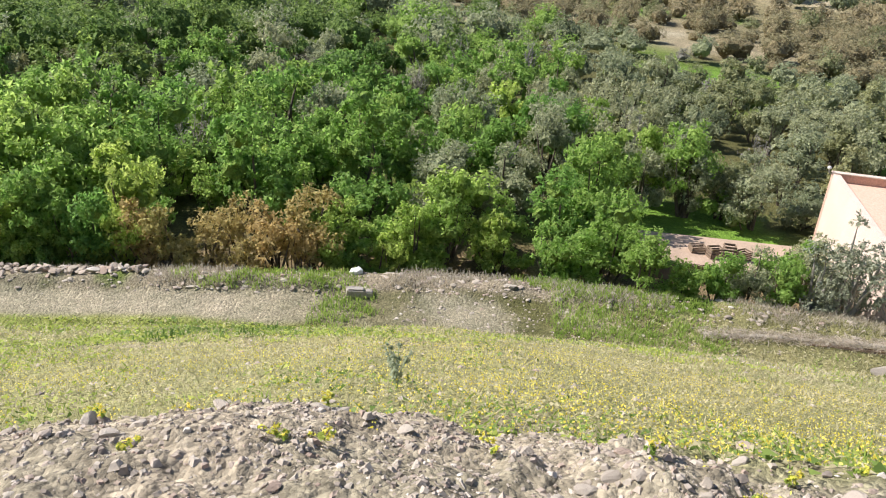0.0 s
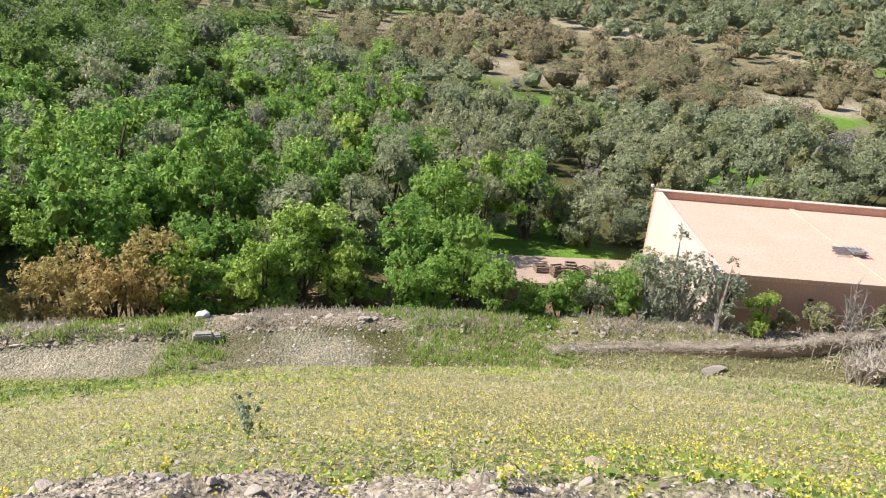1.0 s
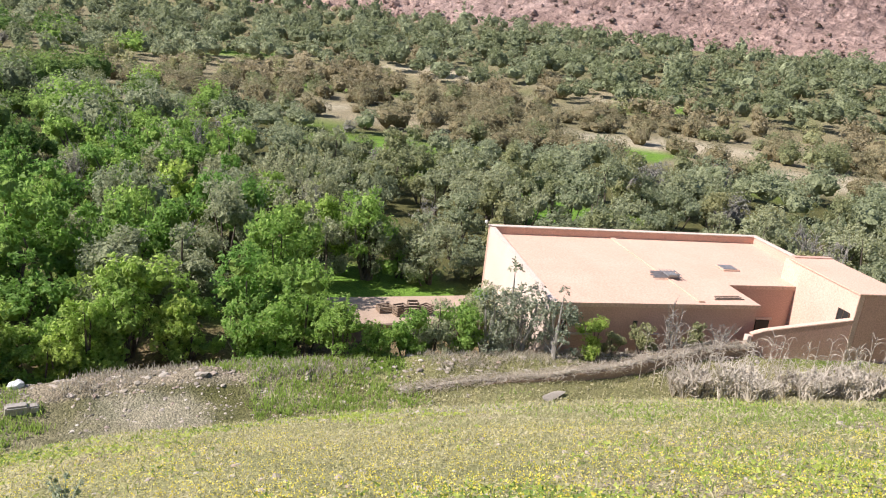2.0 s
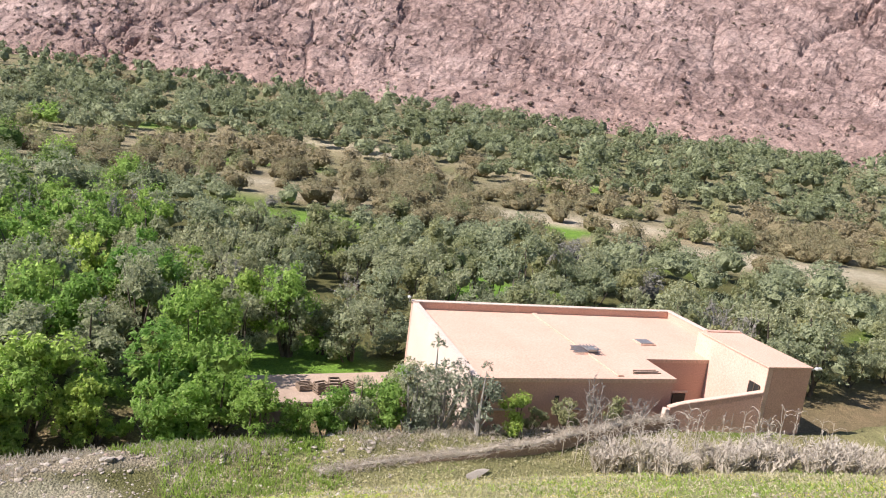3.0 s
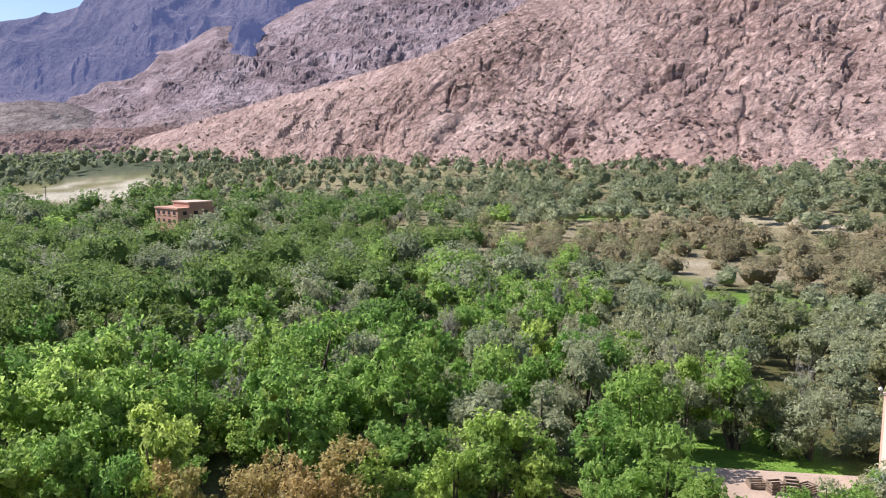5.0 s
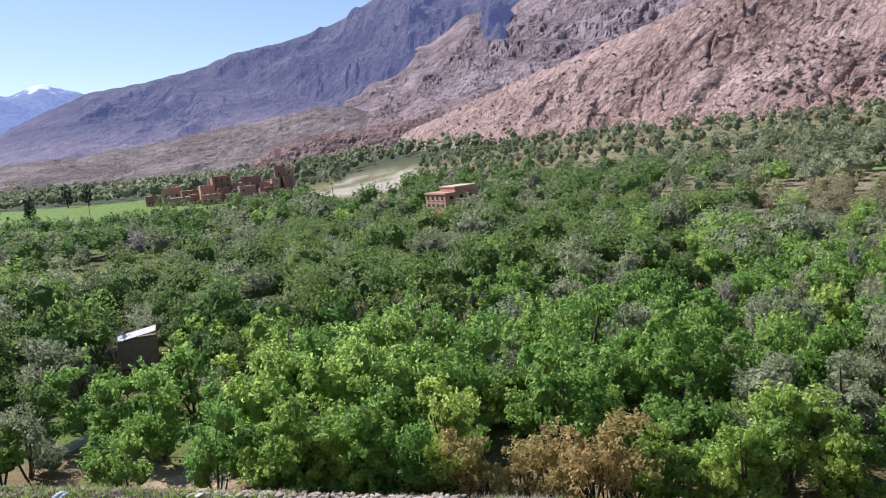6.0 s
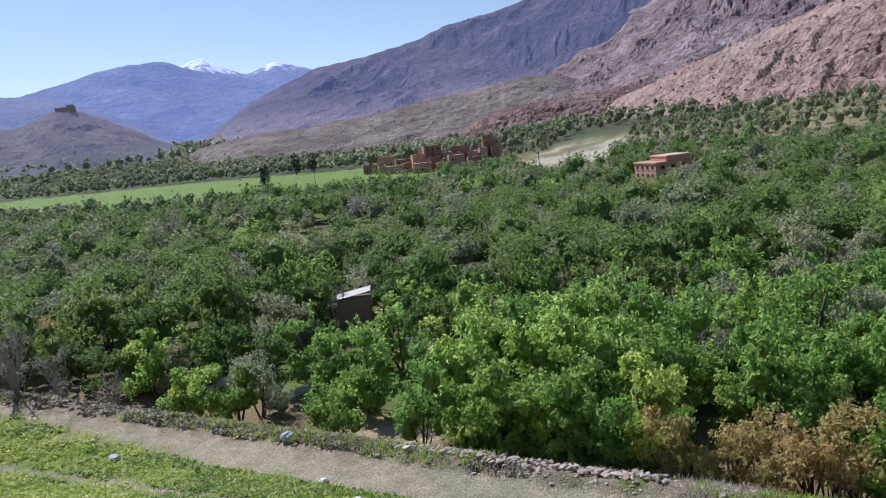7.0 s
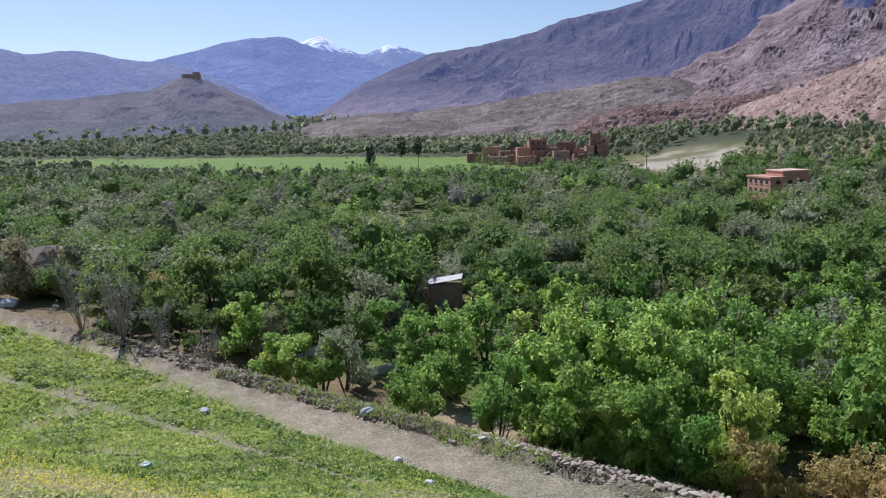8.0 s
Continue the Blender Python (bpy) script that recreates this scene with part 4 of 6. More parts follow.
def plant_edge():
    """The thick row along the terrace edge: small trees, rusty saplings, shrubs before the farmhouse."""
    rng = np.random.default_rng(15)
    for x in np.arange(-62, 9.5, 1.6):
        s = rng.uniform(6.4, 8.4)
        px = x + rng.uniform(-0.5, 0.5)
        py = float(track_edge(px)) + s
        if -30.8 < px < -28.4 or -38.8 < px < -35 or px < -52 or (px < -38 and rng.random() < 0.5):
            continue
        if -14.5 < px < -5.5:
            kind, size = ("rust", rng.uniform(0.95, 1.3)) if rng.random() < 0.7 else ("lime", rng.uniform(0.6, 0.8))
        else:
            kind, size = str(rng.choice(["walnut", "lime", "lime", "lime", "walnut"])), rng.uniform(0.62, 0.95)
        put_tree(kind, "near", px, py, size, rng.uniform(0, 360), rng)
    for x in np.arange(-24, -1, 0.95):
        px = x + rng.uniform(-0.4, 0.4)
        put_tree(*(("rust", "near") if rng.random() < 0.8 and -14.5 < px < -5.5 else ("lime", "near")), px, float(track_edge(px)) + rng.uniform(6.2, 7.6), rng.uniform(0.5, 0.85), rng.uniform(0, 360), rng)
    for x, y, kind, size in ((9.4, 31.2, "walnut", 0.7), (11.2, 31.0, "lime", 0.6), (12.9, 31.4, "walnut", 0.65), (14.4, 31.2, "olive", 0.7), (15.9, 31.4, "walnut", 0.7), (17.0, 30.6, "silver", 0.9), (18.2, 30.0, "silver", 1.05), (18.9, 31.6, "silver", 0.95),
                             (18.0, 33.4, "olive", 0.85), (19.4, 28.4, "silver", 0.85), (21.2, 28.0, "lime", 0.5), (22.4, 27.9, "sage", 0.35), (24.0, 27.7, "sage", 0.45), (25.6, 27.6, "grey", 0.6), (27.2, 27.3, "sage", 0.5), (28.6, 27.1, "grey", 0.5),
                             (10.0, 43.6, "walnut", 0.95), (14.8, 44.5, "walnut", 1.05), (18.6, 43.0, "olive", 1.0), (7.8, 38.5, "walnut", 0.95), (8.2, 34.6, "walnut", 0.7)):
        put_tree(kind, "near", x, y, size, rng.uniform(0, 360), rng)
    for x, y, kind, size in ((-60.2, 22.6, "grey", 1.6), (-64.5, 24.0, "grey", 1.3), (-14.5, 41.2, "lime", 0.8), (-16.6, 38.0, "lime", 0.7), (-12.6, 38.6, "lime", 0.75), (-18.2, 40.4, "walnut", 0.8), (-10.6, 41.5, "lime", 0.8), (-14.4, 35.4, "lime", 0.6), (-15.6, 44.6, "grey", 1.2), (-12.8, 44.2, "grey", 1.05), (-59, 25.5, "grey", 1.2), (-52.5, 25.8, "grey", 0.9), (-55.6, 29.6, "lime", 1.05), (-51.3, 31.0, "sage", 1.35), (-54.5, 32.5, "sage", 1.2), (-67, 21.8, "grey", 1.3), (-93, 25.6, "tamarisk", 1.9), (-73, 31, "rust", 1.2)):
        put_tree(kind, "near", x, y, size, rng.uniform(0, 360), rng)


plant_edge()
plant_things()
plant_stuff()


# ---- building helpers ----
def box_bm(bm, x0, x1, y0, y1, z0, z1, bevel=0.0):
    r = bmesh.ops.create_cube(bm, size=1.0, matrix=Matrix.Translation(((x0 + x1) / 2, (y0 + y1) / 2, (z0 + z1) / 2)) @ Matrix.Diagonal((x1 - x0, y1 - y0, z1 - z0, 1)))
    if bevel:
        edges = list({e for v in r["verts"] for e in v.link_edges})
        bmesh.ops.bevel(bm, geom=edges, offset=bevel, segments=2, affect="EDGES")


def done(name, bm, mat):
    me = bpy.data.meshes.new(name)
    bm.to_mesh(me)
    bm.free()
    me.materials.append(mat)
    return me


def slab(name, x0, x1, y0, y1, z0, z1, mat, parent, label="", bevel=0.02):
    bm = bmesh.new()
    box_bm(bm, x0, x1, y0, y1, z0, z1, bevel)
    return part(name, done(name, bm, mat), parent, label)


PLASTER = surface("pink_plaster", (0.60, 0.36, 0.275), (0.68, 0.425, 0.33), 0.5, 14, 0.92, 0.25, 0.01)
# Pale trim; on the end wall the same tone paints in sunlight.
PALE_AND_SUNLIT_PLASTER = surface("pale_and_sunlit_plaster", (0.64, 0.51, 0.425), (0.71, 0.58, 0.49), 0.6, 14, 0.92, 0.25, 0.01)
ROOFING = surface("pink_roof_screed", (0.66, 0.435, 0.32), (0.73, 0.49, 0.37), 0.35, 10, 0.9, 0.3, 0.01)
# Peach caps and edges; on the annex it paints in the sunlit side.
PEACH_AND_SUNLIT = surface("peach_and_sunlit_plaster", (0.66, 0.45, 0.345), (0.72, 0.51, 0.40), 0.6, 14, 0.92, 0.25, 0.01)
DARK = surface("dark_opening", (0.02, 0.016, 0.014), (0.035, 0.03, 0.025), 2, 20, 0.7)
METAL = surface("weathered_metal", (0.30, 0.30, 0.31), (0.45, 0.45, 0.45), 4, 40, 0.5, 0.2, 0.005, 0.6)
OLD_WOOD = surface("old_wood", (0.16, 0.11, 0.075), (0.27, 0.20, 0.14), 5, 60, 0.9, 0.4, 0.01)
MUD = surface("mud_wall", (0.30, 0.21, 0.15), (0.40, 0.29, 0.21), 1.5, 22, 0.97, 0.6, 0.03)
STONE = surface("pale_stone", (0.30, 0.27, 0.235), (0.47, 0.43, 0.38), 3, 25, 0.92, 0.6, 0.02)
CONCRETE = surface("concrete", (0.52, 0.51, 0.48), (0.64, 0.63, 0.60), 1.0, 25, 0.9, 0.3, 0.01)


def farmhouse():
    root = tagged(new("farmhouse"), "low pink plastered farmhouse with a flat parapeted roof", "house")
    root.matrix_world = pose(HO[0], HO[1], 0, 0, 0, -10.0)
    T_, RZ, PZ = 0.35, 4.1, 4.56

    def sloped(name, x0, x1, y0, y1, za, zb, mat, label, low=-0.6):
        bm = bmesh.new()
        v = [bm.verts.new(c) for c in ((x0, y0, low), (x1, y0, low), (x1, y1, low), (x0, y1, low), (x0, y0, za), (x1, y0, za), (x1, y1, zb), (x0, y1, zb))]
        for f in ((3, 2, 1, 0), (4, 5, 6, 7), (0, 1, 5, 4), (1, 2, 6, 5), (2, 3, 7, 6), (3, 0, 4, 7)):
            bm.faces.new([v[i] for i in f])
        return part(name, done(name, bm, mat), root, label)

    # outer walls
    slab("wall", T_ + 0.003, 11.6, 0, T_, -0.6, RZ - 0.2, PLASTER, root)
    sloped("wall", 0, T_, 0.003, 11.3, RZ, PZ, PALE_AND_SUNLIT_PLASTER, "end wall with its sunlight painted in as paler plaster")
    slab("wall", 0, 19.2, 11.3, 11.3 + T_, -0.6, PZ, PLASTER, root)
    slab("wall", 19.2 - T_, 19.2, 4.4, 11.3, -0.6, PZ, PLASTER, root)
    slab("wall", 11.6 - T_, 11.6, T_, 3.0, -0.6, RZ - 0.2, PLASTER, root)
    slab("wall", 11.6, 16.1, 3.0, 3.0 + T_, -0.6, RZ - 0.2, PLASTER, root)
    bm = bmesh.new()
    box_bm(bm, T_ + 0.003, 11.7, T_ - 0.42, 2.94, RZ - 0.2, RZ + 0.02)
    box_bm(bm, T_ + 0.003, 18.85, 2.94, 11.3, RZ - 0.2, RZ + 0.02)
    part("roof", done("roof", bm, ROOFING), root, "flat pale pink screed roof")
    slab("roof_beam", 8.2, 8.55, 0.2, 11.2, RZ + 0.02, RZ + 0.10, ROOFING, root)
    for x0, x1, y0, y1 in ((-0.04, 19.24, 11.26, 11.7), (18.8, 19.24, 4.4, 11.3)):
        slab("parapet_cap", x0, x1, y0, y1, PZ + 0.003, PZ + 0.07, PALE_AND_SUNLIT_PLASTER, root)
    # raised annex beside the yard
    # the side towards the sun is coloured paler than the other walls, as if lit
    slab("annex_wall", 16.1, 16.1 + T_, -1.7, 4.4, -0.6, 5.4, PEACH_AND_SUNLIT, root)
    slab("annex_wall", 16.1 + T_, 19.05, -1.7, -1.7 + T_, -0.6, 5.4, PLASTER, root)
    slab("annex_wall", 16.1 + T_, 19.05, 4.4 - T_, 4.4, -0.6, 5.55, PLASTER, root)
    slab("annex_wall", 19.05 - T_, 19.05, -1.7 + T_, 4.4 - T_, -0.6, 5.4, PLASTER, root)
    slab("annex_roof", 16.05, 19.1, -1.75, 4.4 - T_ - 0.003, 5.403, 5.5, ROOFING, root)
    # yard wall, rising towards the annex
    bm = bmesh.new()
    cols = []
    for i in range(11):
        t = i / 10
        x, y, z = 11.0 + 5.1 * t, -0.75 - 0.8 * t, 2.8 + 1.08 * t + 0.12 * min(1, t * 8)
        cols.append([bm.verts.new((x, y + dy, zz)) for dy, zz in ((-0.14, -0.6), (-0.14, z), (0.14, z), (0.14, -0.6))])
    for a, b in zip(cols, cols[1:]):
        for i in range(3):
            bm.faces.new((a[i], b[i], b[i + 1], a[i + 1]))
    bm.faces.new(cols[0])
    bm.faces.new(cols[-1][::-1])
    part("yard_wall", done("yard_wall", bm, PLASTER), root)
    bm = bmesh.new()
    cols = []
    for i in range(11):
        t = i / 10
        x, y, z = 10.97 + 5.13 * t, -0.75 - 0.8 * t, 2.803 + 1.08 * t + 0.12 * min(1, t * 8)
        cols.append([bm.verts.new((x, y + dy, zz)) for dy, zz in ((-0.155, z), (-0.14, z + 0.05), (0.14, z + 0.05), (0.155, z))])
    for a, b in zip(cols, cols[1:]):
        for i in range(4):
            bm.faces.new((a[i], b[i], b[(i + 1) % 4], a[(i + 1) % 4]))
    bm.faces.new(cols[0])
    bm.faces.new(cols[-1][::-1])
    part("yard_wall_cap", done("yard_wall_cap", bm, PEACH_AND_SUNLIT), root, "pale rounded wall cap")
    slab("gate_post", 10.7, 10.96, -0.92, -0.6, -0.6, 2.75, PALE_AND_SUNLIT_PLASTER, root)
    # openings
    d = slab("doorway", 14.0, 14.9, 2.93, 2.99, 0, 2.0, DARK, root, "dark open doorway")
    slab("lintel", 13.9, 15.0, 2.88, 2.995, 2.05, 2.17, PALE_AND_SUNLIT_PLASTER, d)
    w = slab("window", 16.03, 16.09, -1.4, -0.6, 3.4, 4.3, DARK, root, "dark shuttered window")
    for yy in (-1.42, -1.03, -0.64):
        slab("frame_bar", 15.99, 16.03, yy, yy + 0.05, 3.36, 4.34, OLD_WOOD, w)
    for xx in (1.0, 4.9):
        w = slab("window", xx - 0.35, xx - 0.1, -0.03, 0.0, 2.45, 3.15, DARK, root, "small dark window slit")
        slab("window_sill", xx, xx + 1.2, -0.14, 0.0, 2.4, 2.48, PALE_AND_SUNLIT_PLASTER, w)
    slab("chimney_block", 18.5, 19.1, 4.45, 5.1, RZ, PZ + 0.5, PALE_AND_SUNLIT_PLASTER, root, "whitewashed chimney block", 0.12)
    return root


farmhouse()


def far_house():
    root = tagged(new("farm_tower_house"), "two-storey red earth house among trees", "house")
    root.matrix_world = pose(-67.5, 163.5, float(land(-67.5, 163.5)), 0, 0, -37)
    slab("wall", -9.5, 0, 0, 9.2, -0.5, 5.3, RED_WALL, root, "", 0.03)
    slab("parapet", -9.7, 0.2, -0.2, 9.4, 5.303, 5.7, RED_WALL, root, "", 0.03)
    slab("upper_room", -7.0, -0.4, 3.0, 9.0, 5.703, 6.7, RED_WALL, root, "", 0.03)
    slab("roof_edge", -7.2, -0.2, 2.8, 9.2, 6.703, 6.95, PEACH_AND_SUNLIT, root, "pale roof edge", 0.03)
    for z in (2.3, 4.1):
        for i in range(4):
            w = slab("window", -8.6 + i * 2.2, -7.6 + i * 2.2, -0.05, 0.003, z, z + 0.8, DARK, root)
            slab("sill", -8.75 + i * 2.2, -7.45 + i * 2.2, -0.12, -0.003, z - 0.16, z - 0.03, PEACH_AND_SUNLIT, w)
        for i in range(3):
            slab("window", -0.003, 0.05, 1.2 + i * 2.7, 2.2 + i * 2.7, z, z + 0.8, DARK, root)
    return root


RED_WALL = surface("red_earth_wall", (0.50, 0.27, 0.19), (0.60, 0.35, 0.25), 0.4, 8, 0.95, 0.4, 0.02)
far_house()


# ---- stones, grass and flowers of the slope ----
def stone_mesh(seed, mat, plain=False, big=False):
    rng = np.random.default_rng(seed)
    bm = bmesh.new()
    if plain:
        bmesh.ops.create_cone(bm, cap_ends=False, segments=4, radius1=1.0, radius2=0.45, depth=1.3)
        bmesh.ops.holes_fill(bm, edges=bm.edges, sides=4)
        bmesh.ops.triangulate(bm, faces=bm.faces)
    else:
        bmesh.ops.create_icosphere(bm, subdivisions=1, radius=1.0)
    if big:
        bmesh.ops.subdivide_edges(bm, edges=bm.edges, cuts=1, use_grid_fill=True)
        for v in bm.verts:
            v.co = v.co.normalized() * (1 + 0.28 * noise.noise(v.co * 1.4 + Vector((seed, 0, 0))) + 0.1 * noise.noise(v.co * 4 + Vector((seed, 5, 0))))
        for _ in range(9):
            flat, reach = Vector(rng.normal(size=3)).normalized(), rng.uniform(0.4, 0.78)
            for v in bm.verts:
                v.co -= flat * max(0.0, v.co.dot(flat) - reach)
    k = rng.uniform(0.6, 1.25, 3) * [1.2, 1.0, 0.55]
    for v in bm.verts:
        v.co = Vector(np.array(v.co) * k * (1.0 if big else rng.uniform(0.78, 1.15)))
    return done("stone", bm, mat)


def scatter_on(rng, count, box, keep, power=1.0):
    """Points on the slope; density falls off with distance by power."""
    x0, x1, y0, y1 = box
    out = []
    while sum(len(o) for o in out) < count:
        x, y = rng.uniform(x0, x1, count * 4), rng.uniform(y0, y1, count * 4)
        w = np.minimum(1.0, (4.0 / np.maximum(np.hypot(x, y), 1.0)) ** power)
        k = (rng.random(len(x)) < w) & keep(x, y)
        out.append(np.stack([x[k], y[k]], 1))
    return np.concatenate(out)[:count].T


def rubble(name, label, seed, x, y, smin, smax, mat, sink=0.3):
    """Loose stones, each with its own facets, joined."""
    rng = np.random.default_rng(seed)
    forms = []
    for k in range(6):
        me = stone_mesh(seed * 10 + k, mat, smax < 0.12)
        v = np.empty(len(me.vertices) * 3, np.float32)
        me.vertices.foreach_get("co", v)
        forms.append((v.reshape(-1, 3), np.array([p.vertices[:] for p in me.polygons])))
        bpy.data.meshes.remove(me)
    z = land(x, y)
    vs, fs, n = [], [], 0
    size = smin * (smax / smin) ** (rng.random(len(x)) ** (1.7 if smax < 0.14 else 1.8))
    for i in range(len(x)):
        v, f = forms[rng.integers(6)]
        a, t = rng.uniform(0, 6.283), rng.normal() * 0.35
        rot = np.array([[math.cos(a), -math.sin(a), 0], [math.sin(a), math.cos(a), 0], [0, 0, 1]]) @ np.array([[1, 0, 0], [0, math.cos(t), -math.sin(t)], [0, math.sin(t), math.cos(t)]])
        vs.append(v @ rot.T * size[i] * 0.5 + [x[i], y[i], z[i] + size[i] * (0.25 - sink)])
        fs.append(f + n)
        n += len(v)
    me = mesh_from(name, np.concatenate(vs), np.concatenate(fs), mat)
    return tagged(new(name, me), label, "stones", kind="stuff")


def stone_material():
    m, n, l, p = nodes_of("field_stone")
    geo, info = n.new("ShaderNodeNewGeometry"), n.new("ShaderNodeObjectInfo")
    add = n.new("ShaderNodeMath")
    add.operation = "ADD"
    l.new(geo.outputs["Random Per Island"], add.inputs[0])
    l.new(info.outputs["Random"], add.inputs[1])
    fr = n.new("ShaderNodeMath")
    fr.operation = "FRACT"
    l.new(add.outputs[0], fr.inputs[0])
    col = ramp(n, l, fr.outputs[0], [(0.0, (0.26, 0.22, 0.185)), (0.3, (0.40, 0.35, 0.29)), (0.6, (0.50, 0.45, 0.385)), (0.85, (0.37, 0.28, 0.225)), (1.0, (0.60, 0.56, 0.50))])
    c = n.new("ShaderNodeTexCoord").outputs["Object"]
    fine = noise_tex(n, l, c, 30, 6)
    col = mixed(n, l, "MULTIPLY", 1.0, col, ramp(n, l, fine.outputs[0], [(0.3, (0.75, 0.73, 0.7)), (0.7, (1.12, 1.12, 1.1))]))
    l.new(col, p.inputs["Base Color"])
    p.inputs["Roughness"].default_value = 0.93
    bumped(n, l, p, fine.outputs[0], 0.5, 0.02)
    return m


FIELD_STONE = stone_material()
rs = np.random.default_rng(77)
rim_line = lambda x: 3.3 - 0.45 * np.maximum(x - 0.3, 0) - 0.25 * np.maximum(-x - 1.5, 0)
bx, by = scatter_on(rs, 13000, (-3.6, 3.2, 1.2, 3.9), lambda x, y: y < rim_line(x) + 0.25 * rs.normal(size=len(x)))
rubble("gravel", "loose pale gravel and earth clods on the roadside rim", 3, bx, by, 0.012, 0.07, FIELD_STONE)
bx, by = scatter_on(rs, 2600, (-40, 30, 3.4, 26), lambda x, y: y < track_edge(x), 1.3)
rubble("slope_stones", "small pale stones scattered on the grassy slope", 4, bx, by, 0.02, 0.13, FIELD_STONE)
bx, by = scatter_on(rs, 3600, (-75, 30, 14, 34), lambda x, y: (y - track_edge(x) > 2.7) & (y - track_edge(x) < 6.3), 0.5)
rubble("rubble_bank", "rubble of pale field stones along the terrace edge", 5, bx, by, 0.07, 0.38, FIELD_STONE)
bx, by = scatter_on(rs, 2600, (-75, 24, 14, 29), lambda x, y: (y - track_edge(x) > 0.6) & (y - track_edge(x) < 3.0), 0.5)
rubble("track_gravel", "gravel on the dirt track", 6, bx, by, 0.03, 0.10, FIELD_STONE, 0.4)
bx, by = scatter_on(rs, 1600, (-2, 14, 19, 30), lambda x, y: (y - track_edge(x) > -4.5) & (y - track_edge(x) < 3), 0.3)
rubble("scree", "grey scree of broken stones", 8, bx, by, 0.06, 0.22, FIELD_STONE)


def stones_apart():
    forms = [stone_mesh(900 + k, FIELD_STONE, big=True) for k in range(8)]
    rng = np.random.default_rng(21)
    spots_ = []
    x, y = scatter_on(rng, 190, (-3.0, 2.8, 1.4, 3.5), lambda x, y: y < rim_line(x) + 0.1)
    spots_ += [(a, b, 0.03 + 0.085 * rng.random() ** 2.2) for a, b in zip(x, y)]
    x, y = scatter_on(rng, 40, (-30, 22, 4, 26), lambda x, y: y < track_edge(x), 0.6)
    spots_ += [(a, b, rng.uniform(0.08, 0.24)) for a, b in zip(x, y)]
    x, y = scatter_on(rng, 65, (-60, 12, 18, 32), lambda x, y: (y - track_edge(x) > 2.6) & (y - track_edge(x) < 5.2), 0.3)
    spots_ += [(a, b, rng.uniform(0.14, 0.42)) for a, b in zip(x, y)]
    for a, b, s in spots_:
        ob = new("stone", forms[rng.integers(8)])
        ob.matrix_basis = Matrix.Translation((a, b, float(land(a, b)) + s * 0.12)) @ pose(0, 0, 0, rng.uniform(-15, 15), rng.uniform(-15, 15), rng.uniform(0, 360)) @ Matrix.Diagonal((s / 2, s / 2, s / 2, 1))
        tagged(ob, "rough pale field stone lying on earth", "stone", "stones on the slope")


stones_apart()


def blades(rng, x, y, height, width, per, mat, name, label, spread=0.05, bend=0.5):
    """Tufts of pointed bent blades."""
    z = land(x, y)
    n = len(x) * per
    c = np.repeat(np.stack([x, y, z - 0.01], 1), per, 0) + np.concatenate([rng.normal(size=(n, 2)) * spread, np.zeros((n, 1))], 1)
    a = rng.uniform(0, 6.283, n)
    h = (height * rng.uniform(0.5, 1.3, n))[:, None]
    side = np.stack([np.cos(a), np.sin(a), 0 * a], 1) * width
    out = np.stack([-np.sin(a), np.cos(a), 0 * a], 1) * h * (bend * rng.uniform(-1, 1, n))[:, None]
    v = np.stack([c - side, c + side, c + side * 0.6 + out * 0.4 + [0, 0, 1] * h * 0.62, c + out + [0, 0, 1] * h], 1)
    return tagged(new(name, mesh_from(name, v.reshape(-1, 3), np.arange(n * 4).reshape(-1, 4), mat)), label, "grass", kind="stuff")


GRASS = leaf_material("spring_grass", (0.26, 0.37, 0.07), (0.47, 0.58, 0.14), 0.5)
STRAW = leaf_material("straw_grass", (0.42, 0.41, 0.22), (0.64, 0.60, 0.38), 0.5)
HERB = leaf_material("dark_herbs", (0.11, 0.20, 0.045), (0.22, 0.33, 0.08), 0.4)
PETAL = leaf_material("yellow_petals", (0.76, 0.70, 0.05), (0.90, 0.86, 0.22), 0.45)
DRYHERB = LEAF["dry"]

green_at = lambda x, y: smooth(-0.25, 0.35, fract_noise(x, y, 9, 4, 11) * 0.5 + fract_noise(x, y, 2.2, 4, 12) * 0.3 + smooth(-12, -28, x) * 0.75)
on_slope = lambda x, y: (y > rim_line(x) + 0.1) & (y - track_edge(x) < np.where(x > 7, 2.6, np.where(x < -6, track_near(x) - 0.2, -1.5))) & (np.abs(y - path_y(x)) > 0.42 * (x < 3))
BOX = (-85, 32, 1.5, 29)
gx, gy = scatter_on(rs, 15000, BOX, lambda x, y: on_slope(x, y) & (rs.random(len(x)) < green_at(x, y)), 1.1)
blades(rs, gx, gy, 0.04 + 0.0045 * np.repeat(np.hypot(gx, gy), 3), 0.005 + 0.0005 * np.repeat(np.hypot(gx, gy), 3)[:, None], 3, GRASS, "grass", "fresh green spring grass on the slope", 0.08, 1.6)
gx, gy = scatter_on(rs, 15000, BOX, lambda x, y: on_slope(x, y) & (rs.random(len(x)) < 1.1 - green_at(x, y)), 1.1)
blades(rs, gx, gy, 0.035 + 0.004 * np.repeat(np.hypot(gx, gy), 3), 0.004 + 0.0005 * np.repeat(np.hypot(gx, gy), 3)[:, None], 3, STRAW, "dry_grass", "thin straw-coloured grass and weeds", 0.08, 1.6)
gx, gy = scatter_on(rs, 1500, (-60, -5, 3, 26), lambda x, y: on_slope(x, y) & (fract_noise(x, y, 3.0, 3, 51) > 0.3), 0.7)
blades(rs, gx, gy, 0.16, 0.03, 8, HERB, "herbs", "clumps of leafy dark green herbs", 0.12, 0.9)
